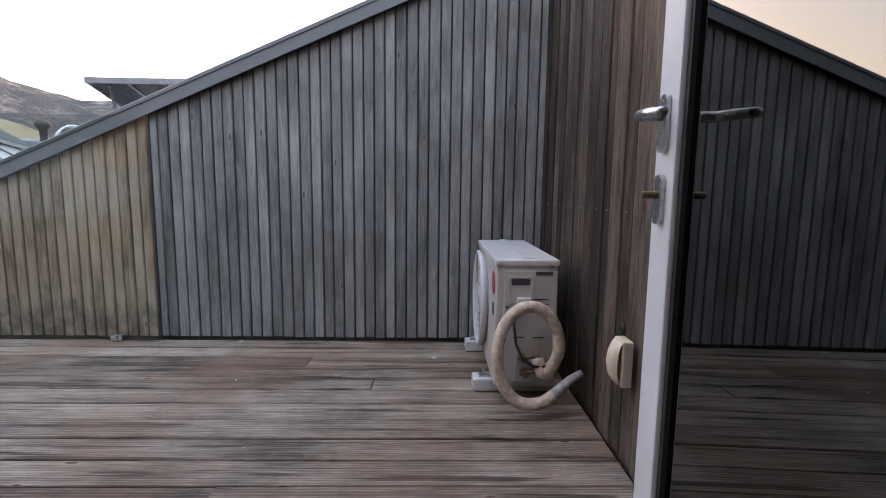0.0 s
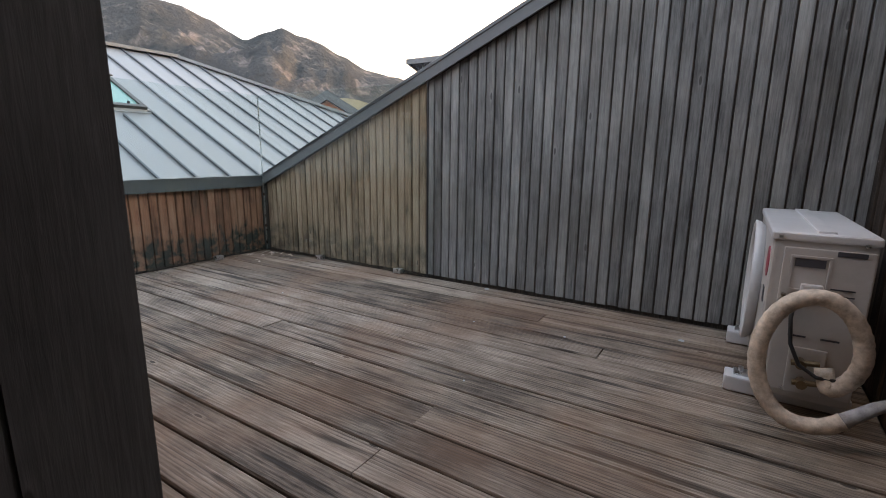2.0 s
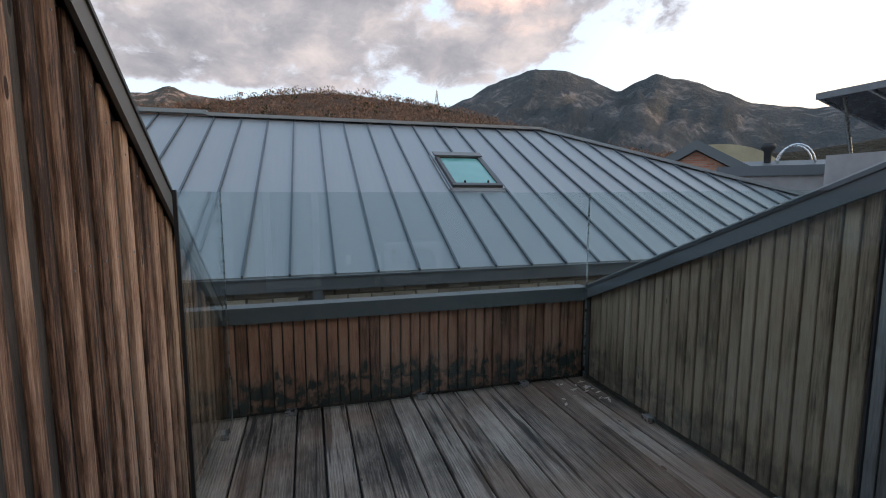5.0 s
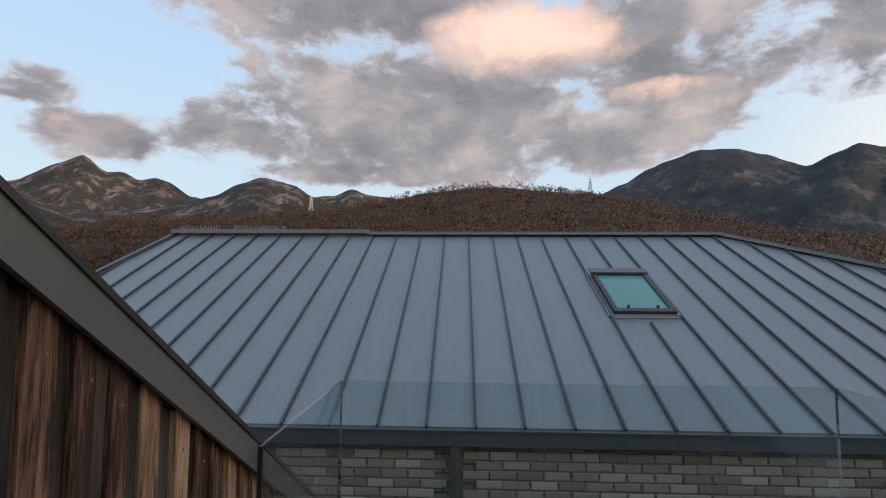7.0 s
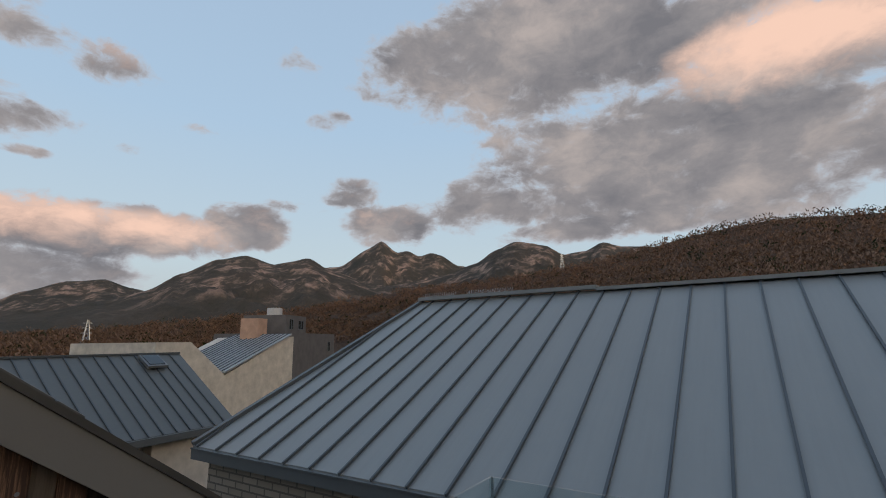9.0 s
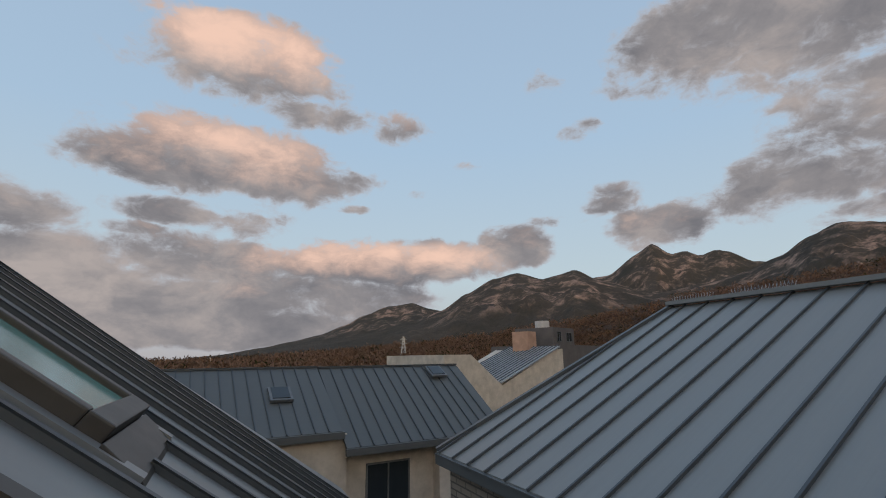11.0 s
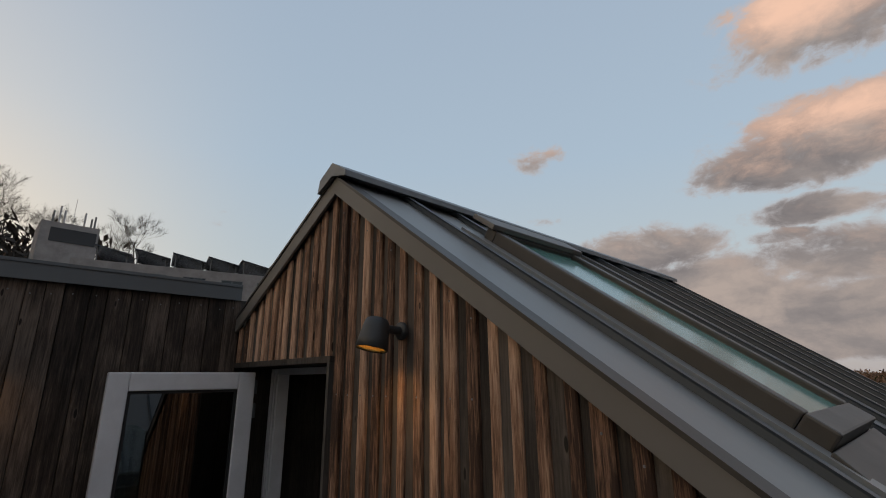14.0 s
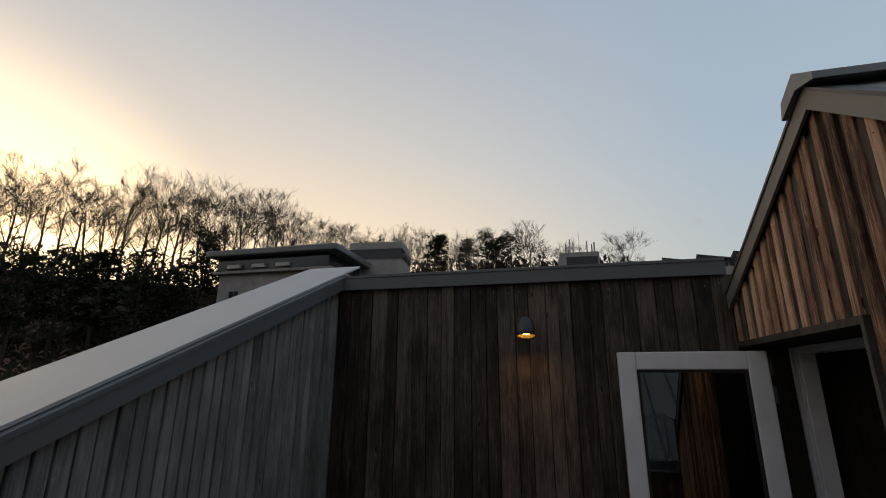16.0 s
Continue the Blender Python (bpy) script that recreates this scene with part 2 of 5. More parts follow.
    if groove:
        wave = g.node("ShaderNodeTexWave")
        wave.wave_type, wave.bands_direction = "BANDS", "Y"
        g.plug(tc, wave.inputs["Vector"])
        wave.inputs["Scale"].default_value = groove
        wave.inputs["Distortion"].default_value = 0.4
        h = g.math("MULTIPLY_ADD", wave.outputs["Fac"], 0.8, h)
        lines = g.math("SUBTRACT", 1.0, g.smooth(wave.outputs["Fac"], 0.03, 0.32))
        worn = g.smooth(g.noise(g.scaled(co, (0.5, 4.0, 1.0)), 1.8, 4, 0.6), 0.36, 0.62)
        g.plug(g.mix(g.math("MULTIPLY", g.math("MULTIPLY", lines, worn), 0.60), col, (0.040, 0.030, 0.024)), p.inputs["Base Color"])
    relief(g, p, h, 0.5, 0.004)
    return m


def glass(name, tint, gloss=1.0, ior=1.5):
    """Clear sheet glass: tinted see-through with true surface reflection."""
    m = bpy.data.materials.new(name)
    m.use_nodes = True
    g = Graph(m.node_tree)
    out = g.node("ShaderNodeOutputMaterial")
    see = g.node("ShaderNodeBsdfTransparent")
    see.inputs[0].default_value = (*tint, 1)
    gl = g.node("ShaderNodeBsdfGlossy")
    gl.inputs["Color"].default_value = (gloss, gloss, gloss, 1)
    gl.inputs["Roughness"].default_value = 0.015
    lw = g.node("ShaderNodeLayerWeight")
    lw.inputs["Blend"].default_value = 0.5
    f0 = ((ior - 1) / (ior + 1)) ** 2
    fac = g.math("MULTIPLY_ADD", g.math("POWER", lw.outputs["Facing"], 5.0), 1 - f0, f0, clamp=True)
    mx = g.node("ShaderNodeMixShader")
    g.plug(fac, mx.inputs[0])
    g.plug(see.outputs[0], mx.inputs[1])
    g.plug(gl.outputs[0], mx.inputs[2])
    g.plug(mx.outputs[0], out.inputs[0])
    return m


def zinc(name, col, rough=0.42, metal=0.55):
    """Folded sheet metal: oil-canned, dusty, softly streaked down the slope."""
    m, g, p = material(name)
    co = g.node("ShaderNodeTexCoord").outputs["Object"]
    dust = g.noise(co, 2.2, 6, 0.62)
    streak = g.noise(g.scaled(co, (0.5, 9.0, 0.5)), 2.0, 4, 0.6)
    t = g.math("ADD", g.math("MULTIPLY", dust, 0.6), g.math("MULTIPLY", streak, 0.4))
    g.plug(g.ramp(t, (0.3, tuple(c * 0.93 for c in col)), (0.7, tuple(c * 1.06 for c in col))), p.inputs["Base Color"])
    g.plug(g.math("MULTIPLY_ADD", dust, 0.22, rough - 0.1), p.inputs["Roughness"])
    p.inputs["Metallic"].default_value = metal
    relief(g, p, g.math("ADD", g.noise(co, 1.3, 2, 0.5), g.math("MULTIPLY", g.noise(co, 160.0, 2), 0.02)), 0.06, 0.03)
    return m


def lamp_glow(name, col, power):
    m = bpy.data.materials.new(name)
    m.use_nodes = True
    g = Graph(m.node_tree)
    out = g.node("ShaderNodeOutputMaterial")
    e = g.node("ShaderNodeEmission")
    e.inputs[0].default_value, e.inputs[1].default_value = (*col, 1), power
    g.plug(e.outputs[0], out.inputs[0])
    return m


def rocky(name, veg, veg2, rock, amount, scale, tree_line=None):
    """Hillside: scrub of two tones with bare granite breaking through."""
    m, g, p = material(name)
    co = g.node("ShaderNodeTexCoord").outputs["Object"]
    a = g.noise(co, scale, 8, 0.62)
    b = g.noise(g.scaled(co, (1, 1, 0.6)), scale * 3.2, 9, 0.66, 0.3)
    c = g.noise(co, scale * 14, 5, 0.7)
    green = g.ramp(g.math("ADD", g.math("MULTIPLY", a, 0.6), g.math("MULTIPLY", c, 0.4)), (0.35, veg), (0.65, veg2))
    crag = g.ramp(c, (0.3, tuple(v * 0.55 for v in rock)), (0.7, rock))
    k = g.math("MULTIPLY", g.smooth(b, 0.57 - amount, 0.78 - amount), g.smooth(a, 0.38, 0.56))
    if tree_line:
        up = g.node("ShaderNodeSeparateXYZ")
        g.plug(co, up.inputs[0])
        k = g.math("MULTIPLY", k, g.smooth(g.math("MULTIPLY_ADD", a, 160.0, up.outputs[2]), tree_line[0] + 80.0, tree_line[1] + 80.0))
    g.plug(g.mix(k, green, crag), p.inputs["Base Color"])
    p.inputs["Roughness"].default_value = 0.95
    p.inputs["Specular IOR Level"].default_value = 0.1
    relief(g, p, g.math("ADD", b, c), 0.8, 60.0 * 0.004 / scale)
    return m


def foliage(name, a, b):
    m, g, p = material(name)
    r = g.node("ShaderNodeNewGeometry").outputs["Random Per Island"]
    g.plug(g.ramp(r, (0.0, a), (1.0, b)), p.inputs["Base Color"])
    p.inputs["Roughness"].default_value = 0.9
    p.inputs["Specular IOR Level"].default_value = 0.1
    return m


def piecework(name, a, b, c, rough=0.85):
    """Bricks: tone from piece to piece, pitted face."""
    m, g, p = material(name)
    co = g.node("ShaderNodeTexCoord").outputs["Object"]
    r = g.node("ShaderNodeObjectInfo").outputs["Random"]
    n = g.noise(co, 14.0, 6, 0.7)
    t = g.math("ADD", g.math("MULTIPLY", r, 0.7), g.math("MULTIPLY", n, 0.45))
    g.plug(g.ramp(t, (0.15, a), (0.55, b), (1.0, c)), p.inputs["Base Color"])
    p.inputs["Roughness"].default_value = rough
    relief(g, p, g.noise(co, 60.0, 5, 0.7), 0.5, 0.006)
    return m


def coursed(name, a, b, mortar, scale, w=0.3, h=0.09):
    """A brick face too far off to pick apart."""
    m, g, p = material(name)
    co = g.node("ShaderNodeTexCoord").outputs["Object"]
    br = g.node("ShaderNodeTexBrick")
    ax = g.node("ShaderNodeSeparateXYZ")
    g.plug(co, ax.inputs[0])
    face = g.node("ShaderNodeCombineXYZ")
    g.plug(g.math("ADD", ax.outputs[0], ax.outputs[1]), face.inputs[0])
    g.plug(ax.outputs[2], face.inputs[1])
    g.plug(face.outputs[0], br.inputs["Vector"])
    br.inputs["Color1"].default_value, br.inputs["Color2"].default_value, br.inputs["Mortar"].default_value = (*a, 1), (*b, 1), (*mortar, 1)
    br.inputs["Scale"].default_value = scale
    br.inputs["Mortar Size"].default_value = 0.012
    br.inputs["Brick Width"].default_value, br.inputs["Row Height"].default_value = w, h
    n = g.noise(co, 5.0, 5, 0.6)
    g.plug(g.mix(g.math("MULTIPLY", n, 0.5), br.outputs["Color"], tuple(v * 0.5 for v in a)), p.inputs["Base Color"])
    p.inputs["Roughness"].default_value = 0.9
    return m


DECK = timber("deck_wood", ((0.055, 0.043, 0.034), (0.205, 0.160, 0.125), (0.40, 0.325, 0.26)), axis=0, groove=22.0, damp=((0.23, 0.130, 0.080), 0.45), grain=0.7)
GREY_WOOD = timber("silvered_wood", ((0.075, 0.075, 0.074), (0.195, 0.195, 0.19), (0.35, 0.345, 0.33)), damp=((0.10, 0.088, 0.07), 0.35), spread=0.6, grain=0.55)
TAN_WOOD = timber("tan_wood", ((0.11, 0.078, 0.056), (0.37, 0.255, 0.178), (0.53, 0.40, 0.30)), mould=0.45, spread=0.6, grain=0.6)
RED_WOOD = timber("red_brown_wood", ((0.10, 0.046, 0.029), (0.40, 0.175, 0.105), (0.52, 0.28, 0.185)), mould=0.9, grain=0.6)
BROWN_WOOD = timber("brown_wood", ((0.050, 0.028, 0.019), (0.265, 0.148, 0.094), (0.58, 0.38, 0.265)), spread=1.4, grain=0.9)
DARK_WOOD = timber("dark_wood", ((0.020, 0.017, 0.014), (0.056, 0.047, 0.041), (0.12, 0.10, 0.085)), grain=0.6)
REVEAL_WOOD = timber("reveal_wood", ((0.045, 0.040, 0.036), (0.090, 0.080, 0.074), (0.15, 0.135, 0.125)), grain=0.4)
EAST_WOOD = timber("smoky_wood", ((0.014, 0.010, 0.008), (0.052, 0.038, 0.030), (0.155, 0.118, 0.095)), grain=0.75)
COPING = zinc("coping_metal", (0.115, 0.125, 0.132), 0.5, 0.2)
FASCIA = zinc("fascia_metal", (0.165, 0.156, 0.146), 0.5, 0.2)
ZINC = zinc("roof_zinc", (0.260, 0.263, 0.258), 0.42, 0.35)
PALE_ZINC = zinc("pale_zinc", (0.38, 0.39, 0.40), 0.45, 0.3)
DARK_ZINC = zinc("dark_roof_metal", (0.12, 0.128, 0.13), 0.5, 0.25)
# far darker than the sheets: the seams' shadow line is put into this colour
SEAM_SHADE = zinc("seam_shade_metal", (0.075, 0.085, 0.095), 0.45, 0.3)
BRICK = piecework("clay_brick", (0.24, 0.195, 0.16), (0.42, 0.355, 0.29), (0.60, 0.53, 0.44))
BRICK_FAR = coursed("clay_brick_far", (0.34, 0.29, 0.24), (0.26, 0.22, 0.18), (0.10, 0.088, 0.075), 1.0)
RED_BRICK = coursed("red_brick", (0.50, 0.17, 0.085), (0.62, 0.34, 0.22), (0.40, 0.33, 0.28), 1.0, 0.24, 0.08)
MORTAR = plain("mortar", (0.17, 0.15, 0.13), 0.9, wear=0.2)
WHITE_PVC = plain("white_frame", (0.72, 0.72, 0.74), 0.35, wear=0.05)
AC_PAINT = plain("ivory_paint", (0.46, 0.435, 0.41), 0.42, wear=0.06)
AC_WHITE = plain("white_plastic", (0.56, 0.55, 0.55), 0.4, wear=0.06)
IVORY = plain("cream_plastic", (0.66, 0.55, 0.42), 0.45, wear=0.06)
TAPE = plain("pipe_wrap_tape", (0.58, 0.47, 0.37), 0.6, wear=0.22, scale=30.0, bump=0.4)
TAPE_GREY = plain("grey_wrap_tape", (0.38, 0.37, 0.37), 0.6, wear=0.2, scale=30.0, bump=0.4)
BLACK = plain("black_rubber", (0.018, 0.018, 0.019), 0.6)
INK_AND_SHADE = plain("dark_print_and_shade", (0.05, 0.05, 0.06), 0.6)
RED_INK = plain("red_print", (0.33, 0.04, 0.06), 0.5)
LAMP_METAL = plain("charcoal_paint", (0.028, 0.030, 0.032), 0.5)
STEEL = plain("brushed_steel", (0.55, 0.56, 0.57), 0.28, 1.0, wear=0.06, scale=20)
BRASS = plain("dull_brass", (0.20, 0.14, 0.08), 0.45, 0.8)
GREY_STEEL = plain("grey_steel", (0.19, 0.20, 0.21), 0.5, 0.4)
RENDERED = plain("cream_render", (0.62, 0.56, 0.49), 0.9, wear=0.12, scale=1.2, bump=0.2)
CONCRETE = plain("pale_concrete", (0.36, 0.34, 0.33), 0.9, wear=0.12, scale=1.0, bump=0.2)
DARK_RENDER = plain("dark_render", (0.14, 0.13, 0.13), 0.9, wear=0.12, scale=1.0)
PEACH = plain("peach_render", (0.52, 0.33, 0.24), 0.9, scale=1.0)
YELLOW = plain("yellow_sheet", (0.40, 0.33, 0.20), 0.6, scale=1.0)
PLASTER = plain("interior_plaster", (0.30, 0.23, 0.17), 0.9, scale=2.0)
PANEL = plain("solar_cells", (0.05, 0.06, 0.08), 0.25, 0.2)
RAIL_GLASS = glass("balustrade_glass", (0.905, 0.945, 0.94))
EDGE_GLASS = glass("glass_edge", (0.25, 0.42, 0.40))
DOOR_GLASS = glass("door_glass", (0.11, 0.13, 0.14), 1.0, 2.2)
SKY_GLASS = plain("teal_glass", (0.13, 0.30, 0.26), 0.12, wear=0.05, scale=1.5, bump=0.0)
WINDOW_DARK = plain("dark_window_glass", (0.03, 0.04, 0.05), 0.08, wear=0.02, bump=0.0)
FRAME = plain("dark_bronze_frame", (0.060, 0.055, 0.050), 0.45, 0.2, wear=0.1)
BULB = lamp_glow("warm_bulb", (1.0, 0.55, 0.13), 14.0)
GROUND = rocky("ground_scrub", (0.045, 0.042, 0.030), (0.085, 0.068, 0.045), (0.2, 0.18, 0.16), -0.2, 0.02)
PEAKS = rocky("granite_slopes", (0.066, 0.068, 0.060), (0.135, 0.115, 0.098), (0.66, 0.47, 0.385), 0.115, 0.0065, (70.0, 190.0))
# distance haze is put into these scrub tones as a blue-grey shift
SLOPES = rocky("hazed_slopes", (0.070, 0.080, 0.080), (0.135, 0.132, 0.130), (0.40, 0.345, 0.315), 0.09, 0.0060)
WOODS = rocky("winter_woods", (0.085, 0.060, 0.047), (0.15, 0.10, 0.075), (0.14, 0.11, 0.08), -0.2, 0.03)
TWIGS = foliage("bare_twigs", (0.11, 0.070, 0.050), (0.32, 0.20, 0.14))
SCRUB = foliage("dark_green_scrub", (0.022, 0.032, 0.015), (0.06, 0.065, 0.03))
BARK = plain("dark_bark", (0.045, 0.036, 0.028), 0.95, wear=0.2)
NEEDLES = foliage("pine_needles", (0.010, 0.014, 0.008), (0.030, 0.034, 0.018))


# ---- mesh helpers ----
def poly(bm, pts, sweep):
    """A prism: the polygon pts, swept by a vector."""
    n, sweep = len(pts), Vector(sweep)
    a = [bm.verts.new(p) for p in pts]
    b = [bm.verts.new(Vector(p) + sweep) for p in pts]
    bm.faces.new(a[::-1])
    bm.faces.new(b)
    for i in range(n):
        bm.faces.new((a[i], a[(i + 1) % n], b[(i + 1) % n], b[i]))
    return bm


def box(bm, x0, y0, z0, x1, y1, z1):
    return poly(bm, [(x0, y0, z0), (x1, y0, z0), (x1, y1, z0), (x0, y1, z0)], (0, 0, z1 - z0))


def tube(bm, pts, r, sides=8, taper=None, close=False):
    """A round bar along a line of points; r or a taper list of radii."""
    pts = [Vector(p) for p in pts]
    rings, n = [], len(pts)
    side = None
    for i, p in enumerate(pts):
        d = (pts[min(i + 1, n - 1)] - pts[max(i - 1, 0)]).normalized()
        if side is None:
            side = d.orthogonal().normalized()
        side = (side - d * side.dot(d)).normalized()
        up = d.cross(side)
        rad = taper[i] if taper else r
        rings.append([bm.verts.new(p + (side * math.cos(2 * math.pi * k / sides) + up * math.sin(2 * math.pi * k / sides)) * rad) for k in range(sides)])
    for a, b in zip(rings, rings[1:]):
        for k in range(sides):
            bm.faces.new((a[k], a[(k + 1) % sides], b[(k + 1) % sides], b[k]))
    bm.faces.new(rings[0][::-1])
    bm.faces.new(rings[-1])
    return bm


def lathe(bm, profile, centre, axis=(0, 0, 1), sides=28):
    """Turns a profile of (radius, height) about an axis through centre."""
    axis = Vector(axis).normalized()
    u = axis.orthogonal().normalized()
    v = axis.cross(u)
    rings = []
    for r, h in profile:
        rings.append([bm.verts.new(Vector(centre) + axis * h + (u * math.cos(2 * math.pi * k / sides) + v * math.sin(2 * math.pi * k / sides)) * max(r, 1e-4)) for k in range(sides)])
    for a, b in zip(rings, rings[1:]):
        for k in range(sides):
            bm.faces.new((a[k], a[(k + 1) % sides], b[(k + 1) % sides], b[k]))
    return bm


def soften(bm, width, segments=2):
    bmesh.ops.remove_doubles(bm, verts=bm.verts, dist=1e-5)
    bmesh.ops.recalc_face_normals(bm, faces=bm.faces)
    edges = [e for e in bm.edges if len(e.link_faces) == 2 and e.calc_face_angle(0) > 0.6]
    bmesh.ops.bevel(bm, geom=edges, offset=width, segments=segments, affect="EDGES", profile=0.6)
    return bm


def mesh_of(name, bm, mat, smooth=False):
    bmesh.ops.recalc_face_normals(bm, faces=bm.faces)
    me = bpy.data.meshes.new(name)
    bm.to_mesh(me)
    bm.free()
    me.materials.append(mat)
    if smooth:
        me.shade_smooth()
    return me


def part(name, bm, mat, parent, label="", smooth=False):
    ob = new(name, mesh_of(name, bm, mat, smooth))
    ob.parent = parent
    if label:
        ob["label"] = label
    return ob


def solid(name, bm, mat, label, category="", kind="structure", smooth=False, group=""):
    return tagged(new(name, mesh_of(name, bm, mat, smooth)), label, category, group, kind)


def empty(name, place, label, category, group="", kind=""):
    ob = new(name)
    ob.empty_display_size = 0.1
    ob.location = place
    return tagged(ob, label, category, group, kind)


def piece(name, me, parent, place, turn=0.0):
    ob = new(name, me)
    ob.parent = parent
    ob.location = place
    if turn:
        ob.rotation_euler = (0, 0, turn)
    return ob


B = bmesh.new

# ---- the plan, in metres ----
XE, YS = 4.285, -2.578          # inner faces of the east and south walls; the west and north ones lie at 0
DOOR_W = 3.09                # west edge of the doorway
RIDGE, PITCH = 3.07, 0.725


def north_top(x):
    return 0.69 + 0.432 * x


def south_top(x):
    return 0.69 + PITCH * x if x < RIDGE else 0.69 + PITCH * RIDGE - 0.51 * (x - RIDGE)


def board(w, d, z0, za, zb, chamfer=0.004):
    """An upright board: width along x, thickness towards -y, its top cut on a slope from za to zb."""
    bm = B()
    pts = [(-w / 2, 0), (-w / 2, -d + chamfer), (-w / 2 + chamfer, -d), (w / 2 - chamfer, -d), (w / 2, -d + chamfer), (w / 2, 0)]
    lo = [bm.verts.new((x, y, z0)) for x, y in pts]
    hi = [bm.verts.new((x, y, za + (zb - za) * (x / w + 0.5))) for x, y in pts]
    bm.faces.new(lo)
    bm.faces.new(hi[::-1])
    for i in range(6):
        bm.faces.new((lo[i], lo[(i + 1) % 6], hi[(i + 1) % 6], hi[i]))
    return bm


# ---- setting: terrace walls, floor ----
bm = B()
poly(bm, [(-0.3, 0.022, -0.4), (XE + 0.3, 0.022, -0.4), (XE + 0.3, 0.022, north_top(XE + 0.3) - 0.06), (-0.3, 0.022, north_top(-0.3) - 0.06)], (0, 0.30, 0))
wall_north = solid("wall_north", bm, DARK_WOOD, "sloping wall of silvered vertical timber boards beside the deck", "wall")

bm = B()
box(bm, XE + 0.022, YS - 3.9, -0.4, XE + 0.30, 0.02, 2.44)
wall_east = solid("wall_east", bm, DARK_WOOD, "dark smoky timber wall with a flat metal coping", "wall")

bm = B()
for x0, x1 in ((-0.30, DOOR_W), (DOOR_W, XE)):
    xs = [x0, RIDGE, x1] if x0 < RIDGE < x1 else [x0, x1]
    lo = -0.4 if x1 == DOOR_W else 2.03
    top = [(x, YS - 0.022, south_top(x) - 0.06) for x in xs]
    poly(bm, [(x0, YS - 0.022, lo), (x1, YS - 0.022, lo)] + top[::-1], (0, -0.34, 0))
wall_south = solid("wall_south", bm, DARK_WOOD, "gable wall of brown and grey timber boards with a doorway", "wall")

bm = B()
box(bm, -0.085, YS - 0.36, -0.4, -0.022, 0.02, 0.62)
wall_west = solid("wall_west", bm, DARK_WOOD, "low parapet of red-brown boards, mouldy at the foot", "wall")

floor = solid("floor", box(B(), -0.02, YS - 0.36, -0.30, XE + 0.02, 0.02, -0.036), BLACK, "dark substructure under grey-brown timber decking", "floor")

# copings: bent sheet metal with a drip edge, fascia and a flat top
bm = B()
for lo, hi, y0, y1 in ((-0.092, 0.0, -0.045, -0.030), (-0.016, 0.004, -0.052, 0.42)):
    poly(bm, [(0.03, y0, north_top(0.03) + lo), (XE + 0.02, y0, north_top(XE + 0.02) + lo), (XE + 0.02, y0, north_top(XE + 0.02) + hi), (0.03, y0, north_top(0.03) + hi)], (0, y1 - y0, 0))
coping_n = solid("trim_north_coping", bm, COPING, "dark grey folded metal coping on the sloping wall", "coping")
bm = B()
poly(bm, [(-0.3, -0.02, north_top(-0.3) + 0.008), (XE + 0.3, -0.02, north_top(XE + 0.3) + 0.008), (XE + 0.3, -0.02, north_top(XE + 0.3) + 0.022), (-0.3, -0.02, north_top(-0.3) + 0.022)], (0, 0.45, 0))
solid("trim_north_cap", bm, PALE_ZINC, "pale weathered metal cap along the sloping wall top", "coping")

bm = B()
box(bm, XE - 0.032, YS + 0.03, 2.432, XE - 0.018, -0.046, 2.518)
box(bm, XE - 0.038, YS + 0.03, 2.518, XE + 0.34, 0.42, 2.536)
solid("trim_east_coping", bm, COPING, "straight grey metal coping along the flat-topped wall", "coping")

bm = B()
box(bm, 0.018, YS + 0.02, 0.598, 0.032, -0.046, 0.682)
box(bm, -0.075, YS - 0.30, 0.682, 0.038, -0.030, 0.700)
solid("trim_west_coping", bm, COPING, "grey-green metal coping on the low parapet", "coping")

bm = B()
for x0, x1 in ((0.02, RIDGE), (RIDGE, XE - 0.02)):
    for lo, hi, y0, y1 in ((-0.088, -0.001, YS + 0.032, YS + 0.046),):
        a, b = south_top(x0), south_top(x1)
        poly(bm, [(x0, y0, a + lo), (x1, y0, b + lo), (x1, y0, b + hi), (x0, y0, a + hi)], (0, y1 - y0, 0))
solid("trim_gable_fascia", bm, FASCIA, "grey-brown metal verge fascia along the gable", "fascia")
bm = B()
for x0, x1 in ((0.02, RIDGE), (RIDGE, XE - 0.02)):
    a, b = south_top(x0), south_top(x1)
    poly(bm, [(x0, YS - 0.02, a), (x1, YS - 0.02, b), (x1, YS - 0.02, b + 0.016), (x0, YS - 0.02, a + 0.016)], (0, 0.072, 0))
solid("trim_gable_verge", bm, FRAME, "dark strip along the top of the gable fascia", "trim")

# soffit and reveals of the doorway
bm = B()
box(bm, DOOR_W - 0.02, YS - 0.36, 2.000, XE + 0.02, YS + 0.024, 2.030)
solid("trim_door_head", bm, DARK_WOOD, "dark boarded head of the doorway", "trim")
bm = B()
for y0, y1 in ((YS - 0.125, YS + 0.022), (YS - 0.262, YS - 0.131), (YS - 0.36, YS - 0.268)):
    box(bm, DOOR_W - 0.015, y0, -0.03, DOOR_W + 0.006, y1, 2.0)
solid("trim_door_reveal", bm, REVEAL_WOOD, "dark brown boards lining the doorway", "trim")

